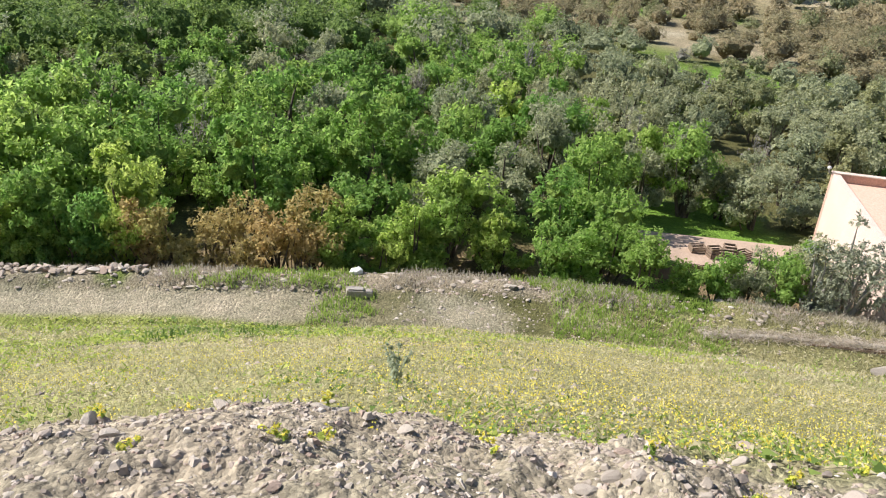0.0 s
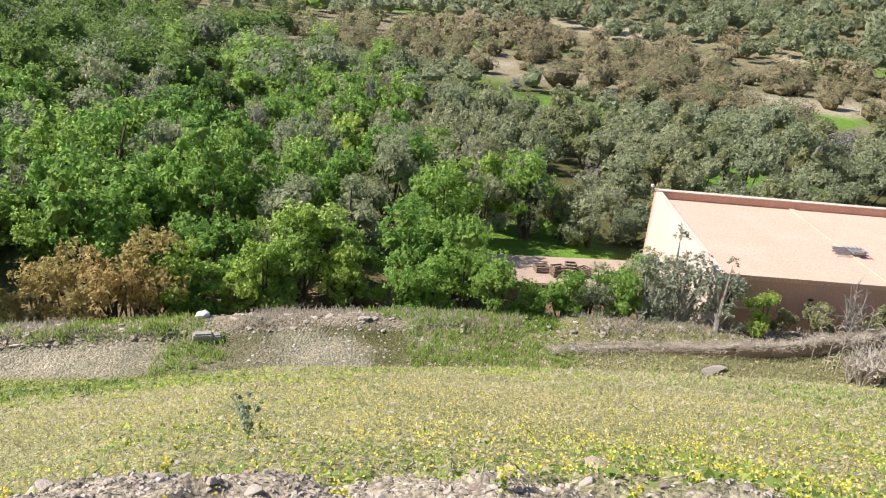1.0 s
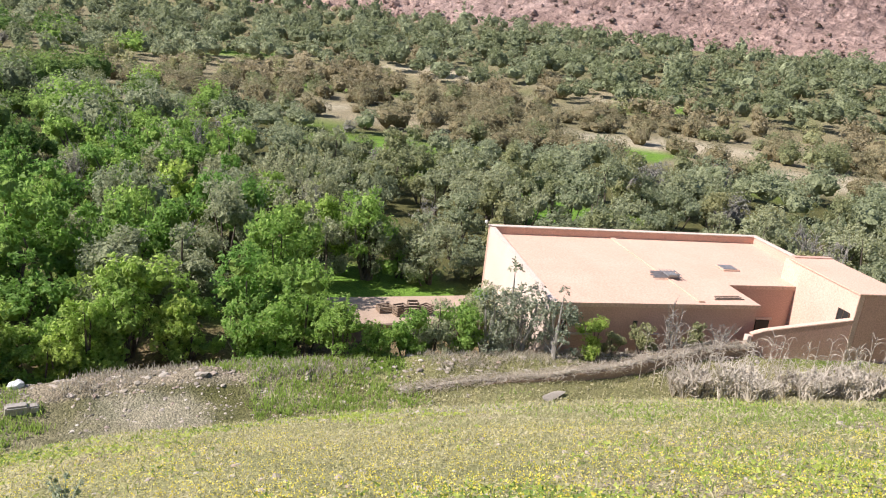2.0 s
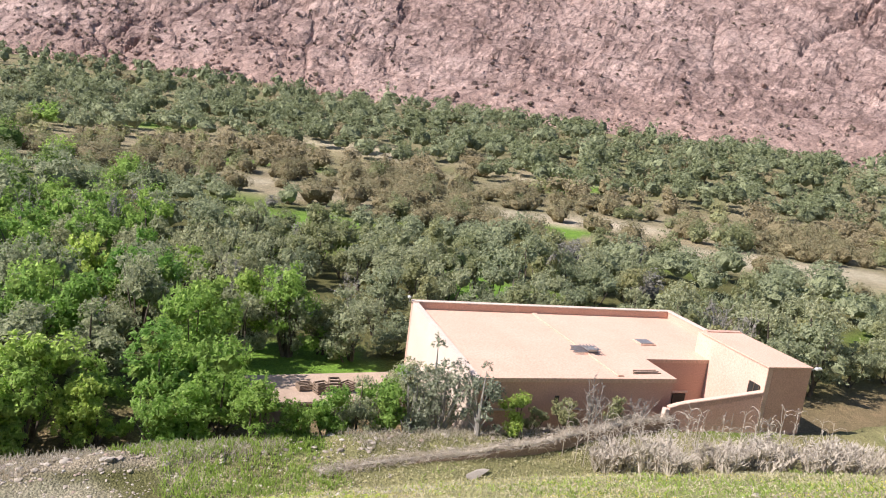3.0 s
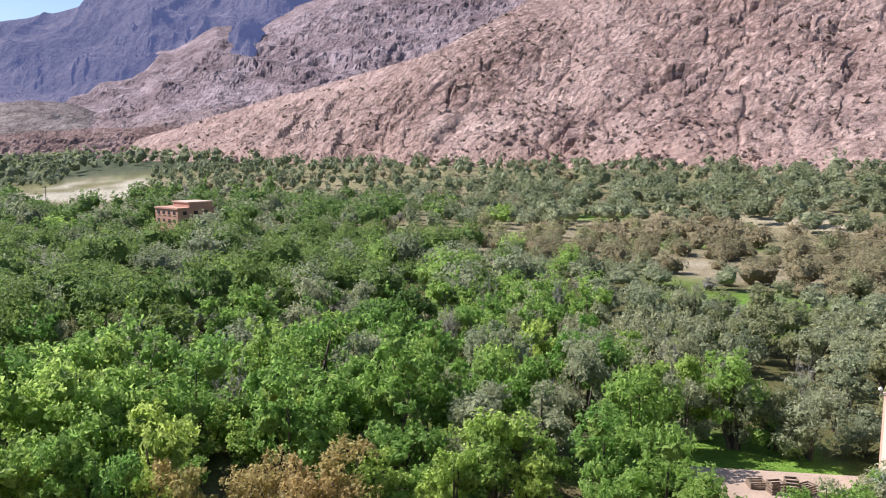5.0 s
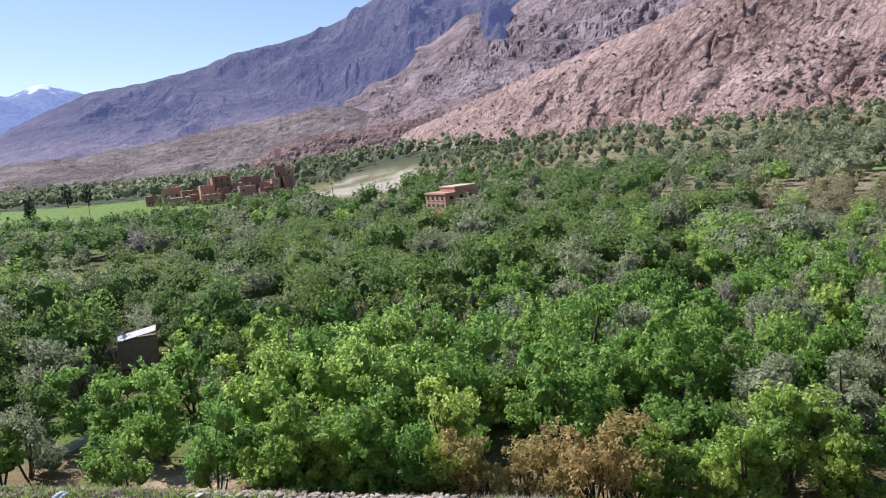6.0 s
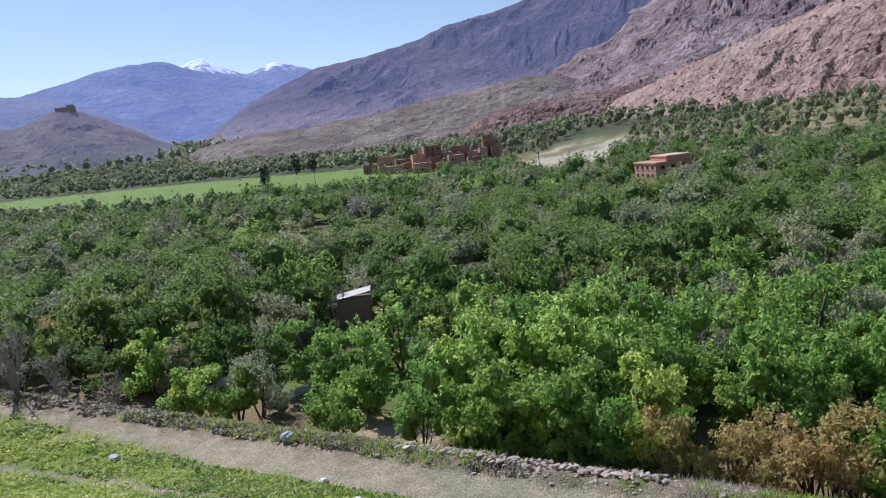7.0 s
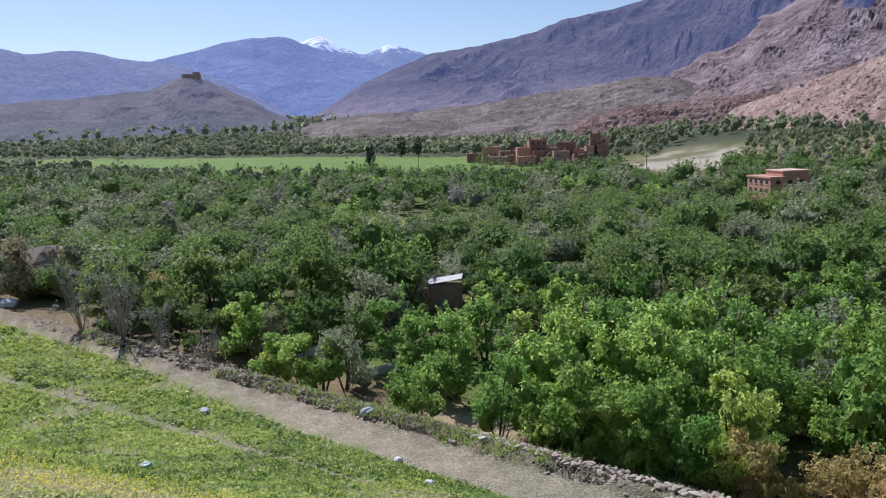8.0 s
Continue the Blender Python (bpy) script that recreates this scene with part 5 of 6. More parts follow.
gx, gy = scatter_on(rs, 2500, (-75, 24, 14, 32), lambda x, y: (rs.random(len(x)) < smooth(-30, 0, x) * 0.7 + 0.3) & (y - track_edge(x) > 3.1) & (y - track_edge(x) < 6.4) & (fract_noise(x, y, 2.5, 3, 52) > -0.1), 0.4)
blades(rs, gx, gy, 0.2, 0.012, 10, DRYHERB, "dry_brush", "dry grey-brown brush along the terrace edge", 0.22, 0.9)
gx, gy = scatter_on(rs, 2100, (-75, 12, 14, 32), lambda x, y: (y - track_edge(x) > np.where(x > -5, 0.2, 2.9)) & (y - track_edge(x) < 6.0) & (fract_noise(x, y, 4, 3, 53) > 0.1), 0.4)
blades(rs, gx, gy, 0.25, 0.02, 8, GRASS, "verge_grass", "green grass tufts on the track's verge", 0.15, 0.7)


def ground_cover(count, box, keep, power, size, mat, name, label):
    """Low broad leaves lying over the soil."""
    x, y = scatter_on(rs, count, box, keep, power)
    d = np.hypot(x, y)
    c = np.stack([x, y, land(x, y) + 0.01 + rs.random(count) * (0.03 + 0.003 * d)], 1)
    a = rs.normal(size=(count, 3)) * [1, 1, 0.45]
    a /= np.linalg.norm(a, axis=1, keepdims=True)
    b = np.cross(a, rs.normal(size=(count, 3)) * 0.5 + [0, 0, 1])
    s = (size * (0.5 + 0.06 * d) * rs.uniform(0.5, 1.4, count))[:, None]
    v = np.stack([c - a * s * 0.6 - b * s * 0.35, c - a * s * 0.4 + b * s * 0.4, c + a * s * 0.8], 1)
    tagged(new(name, mesh_from(name, v.reshape(-1, 3), np.arange(count * 3).reshape(-1, 3), mat)), label, "plants", kind="stuff")


patch = lambda x, y, k: fract_noise(x, y, 1.6, 3, k) > -0.05
ground_cover(48000, (-95, 10, 2.5, 26), lambda x, y: on_slope(x, y) & patch(x, y, 57) & (rs.random(len(x)) < green_at(x, y)), 0.85, 0.05, GRASS, "clover", "low broad-leaved green weeds covering the slope")
ground_cover(22000, (-90, 4, 2.5, 26), lambda x, y: on_slope(x, y) & (fract_noise(x, y, 3.4, 3, 51) > 0.12) & (rs.random(len(x)) < green_at(x, y)), 0.8, 0.06, HERB, "dark_weeds", "darker leafy weed patches on the slope")
ground_cover(30000, (-20, 32, 2.0, 28), lambda x, y: on_slope(x, y) & patch(x, y, 58), 1.0, 0.035, STRAW, "dry_weeds", "dry low weeds and leaf litter on the slope")


def flowers(count, box, keep, power, size, tall, name):
    x, y = scatter_on(rs, count, box, keep, power)
    z = land(x, y)
    d = np.hypot(x, y)
    n = len(x) * 3
    c = np.repeat(np.stack([x, y, z + tall * rs.uniform(0.5, 1.2, len(x))], 1), 3, 0) + rs.normal(size=(n, 3)) * [0.03, 0.03, 0.02]
    a = rs.normal(size=(n, 3))
    a /= np.linalg.norm(a, axis=1, keepdims=True)
    b = np.cross(a, rs.normal(size=(n, 3)))
    b /= np.linalg.norm(b, axis=1, keepdims=True)
    s = size * rs.uniform(0.6, 1.3, n)[:, None]
    v = np.stack([c - a * s, c - b * s, c + a * s, c + b * s], 1)
    tagged(new(name, mesh_from(name, v.reshape(-1, 3), np.arange(n * 4).reshape(-1, 4), PETAL)), "small yellow wildflowers in the grass", "flowers", kind="stuff")


flowers(8000, (-14, 14, 2.0, 14), lambda x, y: (y > rim_line(x) + 0.15) & (rs.random(len(x)) < 0.15 + 0.85 * smooth(-3, 2.5, x)), 1.0, 0.009, 0.13, "wildflowers")
flowers(7500, (-45, 26, 5, 25), lambda x, y: on_slope(x, y) & (fract_noise(x, y, 6, 3, 61) > -0.2), 0.7, 0.012, 0.10, "far_wildflowers")
flowers(2600, (-26, -9, 1.0, 10), lambda x, y: on_slope(x, y) & (rs.random(len(x)) < smooth(13, 3, y) * smooth(-0.4, 0.3, fract_noise(x, y, 2.0, 3, 63))), 0.6, 0.014, 0.26, "tall_wildflowers")
BRUSH = leaf_material("dry_brush", (0.16, 0.125, 0.095), (0.38, 0.31, 0.235), 0.3)
ground_cover(7000, (-64, -18, 17, 30), lambda x, y: (y - track_edge(x) > 2.9) & (y - track_edge(x) < 5.0) & (fract_noise(x, y, 1.6, 3, 64) > -0.25), 0.4, 0.055, BRUSH, "dry_brush", "dead brown brush heaped beside the track")
flowers(26, (-2.2, 2.6, 1.6, 3.3), lambda x, y: (fract_noise(x, y, 0.8, 2, 62) > 0.35), 0.0, 0.008, 0.05, "rim_wildflowers")


def dry_stone_wall():
    """The terrace's dry-laid retaining wall, stone on stone."""
    root = tagged(new("dry_stone_wall"), "tumbled dry-laid wall of pale stones holding the terrace", "wall")
    forms = [stone_mesh(700 + k, FIELD_STONE, big=True) for k in range(7)]
    rng = np.random.default_rng(44)
    for course in range(5):
        x = -26.0
        while x < -12.5:
            w = rng.uniform(0.2, 0.4)
            y = float(track_edge(x)) + 3.75 + 0.27 * course + 0.1 * rng.normal()
            z = float(land(x, y)) + 0.1 + 0.03 * rng.normal()
            ob = part("stone", forms[rng.integers(7)], root)
            ob.matrix_basis = Matrix.Translation((x, y, z)) @ pose(0, 0, 0, rng.uniform(-14, 14), rng.uniform(-14, 14), rng.uniform(0, 360)) @ Matrix.Diagonal((w * 0.62, w * 0.55, 0.2, 1))
            x += w * 0.98


dry_stone_wall()


def flower_tufts():
    """Yellow-flowering weeds rooted in the rim."""
    rng = np.random.default_rng(6)
    spots_ = [(-1.95, 2.2), (-1.5, 2.75), (-1.15, 2.3), (-0.62, 2.45), (-0.42, 2.5), (-0.5, 3.05), (-0.15, 3.2), (0.28, 2.6), (0.95, 2.55), (1.35, 2.35), (1.6, 2.6), (1.95, 2.7), (2.25, 2.45), (2.0, 3.1), (2.7, 3.3), (1.2, 3.2), (-1.2, 3.15), (3.2, 3.6), (0.6, 3.4)]
    for x, y in spots_:
        root = tagged(new("flowering_weed"), "small weed with clustered yellow flowers", "plant", "flowering weeds")
        h = rng.uniform(0.04, 0.10)
        cs = [(rng.normal() * 0.025, rng.normal() * 0.025, h * rng.uniform(0.5, 1)) for _ in range(5)]
        part("leaf_rosette", mesh_from("leaf_rosette", *leaf_cloud(rng, [(a, b, c * 0.6) for a, b, c in cs], [0.022] * 5, 80, 0.02), GRASS), root)
        for a in cs:
            part("flower", mesh_from("flower", *leaf_cloud(rng, [a], [0.016], 14, 0.015), PETAL), root)
        root.matrix_world = Matrix.Translation((x, y, float(land(x, y))))


flower_tufts()


# ---- village, cypresses, poles ----
def village():
    e1, e2, base = np.array([0.788, 0.616]), np.array([-0.616, 0.788]), np.array([-236.0, 311.0])
    rng = np.random.default_rng(4)
    blocks = ((-17, 6, 7, 8, 8.5), (-10, 9, 9, 9, 12.2), (-2, 11, 7, 9, 8), (5, 9, 9, 9, 10.6), (12, 5, 7, 8, 7), (19, 2, 5, 5, 14.2), (24, 6, 4.5, 5, 12.2), (22, -4, 4, 6, 8.6), (-15, -8, 9, 6, 4.4), (-5, -9, 7, 6, 3.4), (2, -3, 8, 6, 6.2),
              (12, -10, 9, 5, 4.6), (4, -17, 14, 1.2, 1.6), (-9, 0, 6, 5, 6.6), (16, -3, 4, 5, 8.2), (-26, 34, 10, 9, 6.2), (-36, 46, 9, 9, 8.6), (-22, 16, 8, 7, 4.4), (-31, 22, 9, 6, 3.5), (-47, 52, 8, 8, 5))
    for k, (a, b, w, d, h) in enumerate(blocks):
        c = base + e1 * a + e2 * b
        root = tagged(new("village_house"), "ruined red earth kasbah tower" if h > 11 else "flat-roofed red earth village house", "house", "village houses")
        root.matrix_world = pose(c[0], c[1], float(land(c[0], c[1])), 0, 0, 38 + rng.uniform(-9, 9))
        mat = (RED_WALL, KASBAH, EARTH, KASBAH)[k % 4]
        slab("wall", -w / 2, w / 2, -d / 2, d / 2, -0.5, h, mat, root, "", 0.05)
        slab("parapet", -w / 2 - 0.1, w / 2 + 0.1, -d / 2 - 0.1, d / 2 + 0.1, h + 0.01, h + 0.5, mat, root, "", 0.04)
        if h > 4.2:
            for z in np.arange(1.2, h - 1.4, 3.0):
                for x in np.arange(-w / 2 + 1.4, w / 2 - 1.2, 2.8):
                    if rng.random() < 0.75:
                        slab("window", x, x + 0.8, -d / 2 - 0.06, -d / 2 + 0.02, z, z + 1.1, DARK, root, "", 0)
        if h < 11:
            for i in range(3):
                x = rng.uniform(-w / 2, w / 2 - 1.6)
                y = (-d / 2, d / 2 - 0.5)[i % 2]
                slab("broken_wall", x, x + rng.uniform(0.8, 1.6), y, y + 0.5, h + 0.515, h + rng.uniform(0.8, 2.2), mat, root, "", 0.15)
        else:
            for i in range(4):
                x, y = (-w / 2, w / 2 - 1)[i % 2], (-d / 2, d / 2 - 1)[i // 2]
                slab("merlon", x, x + 1.0, y, y + 1.0, h + 0.515, h + rng.uniform(1.0, 1.9), mat, root, "", 0.08)


KASBAH = surface("dark_earth_wall", (0.24, 0.14, 0.105), (0.36, 0.22, 0.16), 0.3, 6, 0.95, 0.4, 0.03)
EARTH = surface("pale_earth_wall", (0.40, 0.27, 0.20), (0.52, 0.37, 0.28), 0.3, 6, 0.95, 0.4, 0.03)
village()


def village_trees():
    """Trees and bushes among the ruined houses."""
    rng = np.random.default_rng(21)
    for a, b, size in ((-20, -4, 0.9), (8, -6, 0.8), (-12, -15, 0.9), (18, -13, 0.9), (0, -14, 0.8), (-24, -10, 1.0), (26, -10, 1.0), (9, -20, 1.0), (-4, -21, 1.0), (-18, -20, 1.1), (-26, 6, 0.9), (-30, 12, 0.9), (-36, 30, 1.1), (20, -20, 1.0), (30, -2, 0.9), (-42, 36, 1.1)):
        put_tree(str(rng.choice(["dusk", "olive", "tamarisk"])), "mid", -236.0 + 0.788 * a - 0.616 * b, 311.0 + 0.616 * a + 0.788 * b, size, rng.uniform(0, 360), rng)


village_trees()


def cypress(x, y, h):
    root = tagged(new("cypress_tree"), "tall dark narrow cypress standing at the field's edge", "tree", "cypress trees")
    rng = np.random.default_rng(int(-x))
    cs = [(0, 0, h * (0.14 + 0.78 * k / 7)) for k in range(8)]
    rsz = [h * 0.21 * math.sin(math.pi * min(0.95, 0.25 + 0.75 * (k + 0.8) / 9)) ** 0.8 for k in range(8)]
    v, f = leaf_cloud(rng, cs, rsz, 1500, h * 0.05, squash=1.2)
    part("crown", mesh_from("crown", v, f, LEAF["cypress"]), root)
    part("trunk", mesh_from("trunk", *tube([(0, 0, -0.2), (0, 0, h * 0.3), (0, 0, h * 0.6)], h * 0.03, 0.05), BARK), root)
    root.matrix_world = Matrix.Translation((x, y, float(land(x, y))))


for x, y, h in ((-312, 252, 13.5), (-446, 391, 16.5), (-436, 400, 16.0)):
    cypress(x, y, h)


def utility_pole(x, y, h):
    root = tagged(new("utility_pole"), "thin grey utility pole", "pole", "utility poles")
    part("post", mesh_from("post", *tube([(0, 0, -0.3), (0, 0, h / 2), (0, 0, h)], 0.16, 0.1, 6), OLD_WOOD), root)
    slab("crossarm", -0.7, 0.7, -0.06, 0.06, h - 0.7, h - 0.55, OLD_WOOD, root)
    root.matrix_world = Matrix.Translation((x, y, float(land(x, y)))) @ pose(0, 0, 0, 0, 0, 40)


for x, y, h in ((-262, 240, 8), (-225, 247, 8.5), (-119, 200, 9)):
    utility_pole(x, y, h)


def fort():
    a, r = radians(63.4), 1945
    root = tagged(new("hill_fort"), "ruined stone fort on the hilltop", "fort")
    root.matrix_world = pose(-math.sin(a) * r, math.cos(a) * r, 17 + r * math.tan(radians(4.4)), 0, 0, 40)
    slab("wall", -20, 20, -9, 9, -25, 11, EARTH, root, "", 0.5)
    slab("tower", 8, 22, -11, 0, -25, 15, EARTH, root, "", 0.5)


fort()


# ---- by the farmhouse ----
def mud_wall():
    """A low winding mud wall under a thick dry thatch of brush."""
    root = tagged(new("mud_wall"), "low mud wall topped with a thick ridge of dry brush", "wall")
    n = 60
    t = np.linspace(0, 1, n)
    x = 11.0 + 19.0 * t
    y = 27.0 + 0.25 * np.sin(t * 9) - 0.45 * t
    base = land(x, y) - 0.3
    rise = smooth(0.08, 0.6, t)
    top = (1.5 + 0.78 * t + 0.06 * np.sin(t * 31)) * rise + (base + 0.25) * (1 - rise)
    prof = ((-0.28, 0), (-0.22, 1), (0.22, 1), (0.28, 0))
    v = np.stack([np.stack([x, y + dy, top * k + base * (1 - k)], 1) for dy, k in prof], 1).reshape(-1, 3)
    part("wall", mesh_from("wall", v, grid_faces(n, 4), MUD), root)
    ang = np.linspace(0, 2 * np.pi, 9)[:-1]
    rr = (0.07 + 0.06 * rise[:, None]) + 0.15 * fract_noise(x[:, None] + 0 * ang, 3 * np.sin(ang)[None] + 0 * x[:, None], 0.5, 3, 71)
    v = np.stack([x[:, None] + 0 * rr, y[:, None] + rr * 1.25 * np.cos(ang), top[:, None] + 0.12 + rr * 0.55 * np.sin(ang)], -1)
    v = np.concatenate([v, v[:, :1]], 1).reshape(-1, 3)
    part("thatch", mesh_from("thatch", v, grid_faces(n, 9), THATCH, True), root, "thick grey dry brush capping")
    rng = np.random.default_rng(8)
    k = rng.integers(0, n, 6500)
    c = np.stack([x[k] + rng.uniform(-0.2, 0.2, 6500), y[k] + rng.normal(size=6500) * 0.24, top[k] + 0.16 + rng.uniform(-0.1, 0.12, 6500)], 1)
    d = rng.normal(size=(6500, 3)) * [1, 1, 0.5]
    d /= np.linalg.norm(d, axis=1, keepdims=True)
    s = np.cross(d, rng.normal(size=(6500, 3)))
    s /= np.linalg.norm(s, axis=1, keepdims=True)
    v = np.stack([c - d * 0.2, c + s * 0.011, c + d * 0.2, c - s * 0.011], 1).reshape(-1, 3)
    tagged(part("brush", mesh_from("brush", v, np.arange(len(v)).reshape(-1, 4), LEAF["dry"]), root), kind="stuff")


THATCH = surface("grey_thatch", (0.50, 0.455, 0.365), (0.66, 0.60, 0.50), 2.5, 45, 0.97, 0.8, 0.04)
mud_wall()


def low_shed():
    root = tagged(new("low_shed"), "low shed with a flat pinkish earth roof", "shed")
    root.matrix_world = pose(10.6, 35.2, 0, 0, 0, -5)
    slab("wall", 0, 8.4, 0, 0.3, -0.4, 0.9, MUD, root)
    slab("wall", 0, 0.3, 0.303, 3.4, -0.4, 0.9, MUD, root)
    slab("wall", 8.1, 8.4, 0.303, 3.4, -0.4, 0.9, MUD, root)
    slab("wall", 0, 8.4, 3.403, 3.7, -0.4, 0.9, MUD, root)
    slab("roof", -0.1, 8.5, -0.1, 3.8, 0.903, 1.08, EARTH_ROOF, root, "flat bare earth roof", 0.05)
    slab("corner_post", -0.2, -0.05, -0.2, -0.05, -0.4, 1.4, OLD_WOOD, root)


EARTH_ROOF = surface("earth_roof", (0.40, 0.295, 0.215), (0.52, 0.39, 0.29), 0.9, 18, 0.97, 0.5, 0.02)
low_shed()


def crate(x, y, z, turn, w, d, h):
    """An open slatted crate."""
    root = tagged(new("crate"), "dark weathered slatted wooden crate on the shed roof", "crate", "crates on the shed roof")
    root.matrix_world = pose(x, y, z, 0, 0, turn)
    for i in range(4):
        zz = i * h / 4
        for y0 in (-d / 2, d / 2 - 0.03):
            slab("slat", -w / 2, w / 2, y0, y0 + 0.03, zz, zz + h / 6, OLD_WOOD, root, "", 0)
        for x0 in (-w / 2, w / 2 - 0.03):
            slab("slat", x0, x0 + 0.03, -d / 2 + 0.033, d / 2 - 0.033, zz, zz + h / 6, OLD_WOOD, root, "", 0)
    slab("bottom", -w / 2 + 0.033, w / 2 - 0.033, -d / 2 + 0.033, d / 2 - 0.033, 0.005, 0.03, OLD_WOOD, root, "", 0)


for x, y, a, w, h in ((14.2, 36.0, 12, 0.7, 0.6), (15.0, 36.2, -8, 0.6, 0.7), (15.7, 36.0, 30, 0.7, 0.5), (13.5, 36.6, 3, 0.8, 0.35)):
    crate(x, y, 1.085, a, w, w * 0.8, h)


def roof_things():
    m = pose(HO[0], HO[1], 0, 0, 0, -10.0)

    def at_roof(u, v, z, turn=0):
        return m @ pose(u, v, z, 0, 0, turn)

    # a stack of metal rods and grilles, a plank, a hatch
    root = tagged(new("rod_stack"), "stack of grey metal rods and grilles lying on the roof", "metal scrap")
    root.matrix_world = at_roof(8.3, 4.1, 4.205)
    rng = np.random.default_rng(3)
    for i in range(9):
        y = -0.55 + i * 0.13
        part("rod", mesh_from("rod", *tube([(-0.75 + rng.uniform(-0.3, 0.1), y, 0.05), (0, y, 0.06), (0.75 + rng.uniform(-0.1, 0.4), y + rng.uniform(-0.1, 0.1), 0.06)], 0.03, 0.03, 5), METAL), root)
    slab("grille_block", -0.1, 0.5, -0.6, 0.0, 0.1, 0.22, METAL, root)
    for i in range(5):
        slab("crossbar", -0.28 + i * 0.22, -0.22 + i * 0.22, -0.7, 0.3, 0.223, 0.26, METAL, root)
    root = tagged(new("plank_stack"), "dark planks lying at the roof's edge", "planks")
    root.matrix_world = at_roof(10.3, 0.75, 4.123, 3)
    for i in range(3):
        slab("plank", -0.95 + i * 0.05, 0.9 - i * 0.1, -0.14 + i * 0.1, -0.06 + i * 0.1, i * 0.05, 0.048 + i * 0.05, OLD_WOOD, root)
    root = tagged(new("roof_hatch"), "low square hatch cover on the roof", "hatch")
    root.matrix_world = at_roof(13.4, 5.8, 4.123)
    slab("curb", -0.55, 0.55, -0.5, 0.5, 0, 0.08, ROOFING, root)
    slab("cover", -0.45, 0.45, -0.4, 0.4, 0.083, 0.12, METAL, root)
    root = tagged(new("wall_lamp"), "white lamp on a short arm at the wall's corner", "lamp")
    root.matrix_world = at_roof(19.1, -1.5, 5.2)
    part("arm", mesh_from("arm", *tube([(-0.05, 0, 0), (0.25, 0, 0.1), (0.5, 0, 0.1)], 0.03, 0.03), METAL), root)
    slab("lamp_head", 0.4, 0.85, -0.1, 0.1, 0.06, 0.2, WHITE, root, "white lamp head", 0.04)
    root = tagged(new("corner_lamp"), "small white globe lamp at the parapet's corner", "lamp")
    root.matrix_world = at_roof(-0.25, 11.45, 4.5)
    part("bracket", mesh_from("bracket", *tube([(0.25, 0, 0), (0.05, 0, 0.05), (0, 0, 0.25)], 0.03, 0.03), METAL), root)
    bm = bmesh.new()
    bmesh.ops.create_uvsphere(bm, u_segments=10, v_segments=7, radius=0.11, matrix=Matrix.Translation((0, 0, 0.34)))
    part("globe", done("globe", bm, WHITE), root)


WHITE = surface("white_paint", (0.72, 0.72, 0.70), (0.82, 0.82, 0.80), 3, 30, 0.6)
roof_things()


# ---- litter, plants and dry stalks on the slope ----
def bag(name, x, y, size, mat, label):
    bm = bmesh.new()
    bmesh.ops.create_icosphere(bm, subdivisions=3, radius=1.0)
    rng = np.random.default_rng(int(abs(x * 10)))
    off = rng.uniform(-50, 50, 3)
    for v in bm.verts:
        k = 1 + 0.35 * noise.noise(Vector(v.co) * 1.7 + Vector(off)) + 0.15 * noise.noise(Vector(v.co) * 5 + Vector(off))
        v.co = Vector((v.co.x * 1.25, v.co.y, v.co.z * 0.65)) * k
    ob = new(name, done(name, bm, mat))
    ob.matrix_basis = Matrix.Translation((x, y, float(land(x, y)) + size * 0.4)) @ pose(0, 0, 0, 0, 0, x * 37) @ Matrix.Diagonal((size, size, size, 1))
    tagged(ob, label, "litter")


BLUEBAG = surface("pale_blue_plastic", (0.30, 0.36, 0.44), (0.44, 0.49, 0.56), 6, 30, 0.75)
LILAC = surface("lilac_plastic", (0.40, 0.38, 0.47), (0.52, 0.50, 0.58), 6, 30, 0.75)
TEAL = surface("teal_plastic", (0.25, 0.42, 0.38), (0.36, 0.52, 0.46), 6, 30, 0.5)
bag("plastic_bag", -32.3, 25.0, 0.3, BLUEBAG, "crumpled pale blue plastic bag beside the track")
bag("plastic_bag", -40.0, 19.2, 0.3, LILAC, "crumpled lilac plastic bag in the grass")
bag("plastic_bag", -26.9, 22.5, 0.2, WHITE, "small crumpled white plastic bag by the track")
bag("plastic_bag", -22.3, 20.3, 0.18, WHITE, "scrap of white plastic in the grass")
bag("plastic_bag", -3.6, 30.0, 0.25, WHITE, "white plastic bag lying on dry brush")
bag("plastic_bag", -26.3, 10.2, 0.22, TEAL, "crumpled teal plastic sack in the grass")
bag("plastic_bag", -90.6, 22.0, 0.9, WHITE, "white tarpaulin bundle beside the track")


def stone_block():
    ob = new("stone_block")
    tagged(ob, "two squared pale stone blocks in mortar at the track's edge", "stone block")
    ob.matrix_basis = Matrix.Translation((-3.2, 28.2, float(land(-3.2, 28.2)))) @ pose(0, 0, 0, 0, 4, 12)
    slab("block", -0.6, 0.15, -0.2, 0.2, -0.1, 0.3, STONE, ob, "", 0.06)
    slab("block", 0.153, 0.5, -0.18, 0.18, -0.1, 0.22, STONE, ob, "broken block", 0.05)


stone_block()


def slab_rock(x, y, w, d, h, turn, label):
    ob = new("flat_rock", stone_mesh(int(abs(x * 7)) + 5, FIELD_STONE, big=True))
    ob.matrix_basis = Matrix.Translation((x, y, float(land(x, y)) + h * 0.2)) @ pose(0, 0, 0, 4, 3, turn) @ Matrix.Diagonal((w / 2, d / 2, h / 2, 1))
    tagged(ob, label, "rock")


slab_rock(-97, 28.5, 18, 8, 17.0, 10, "large pale rock outcrop above the trees")
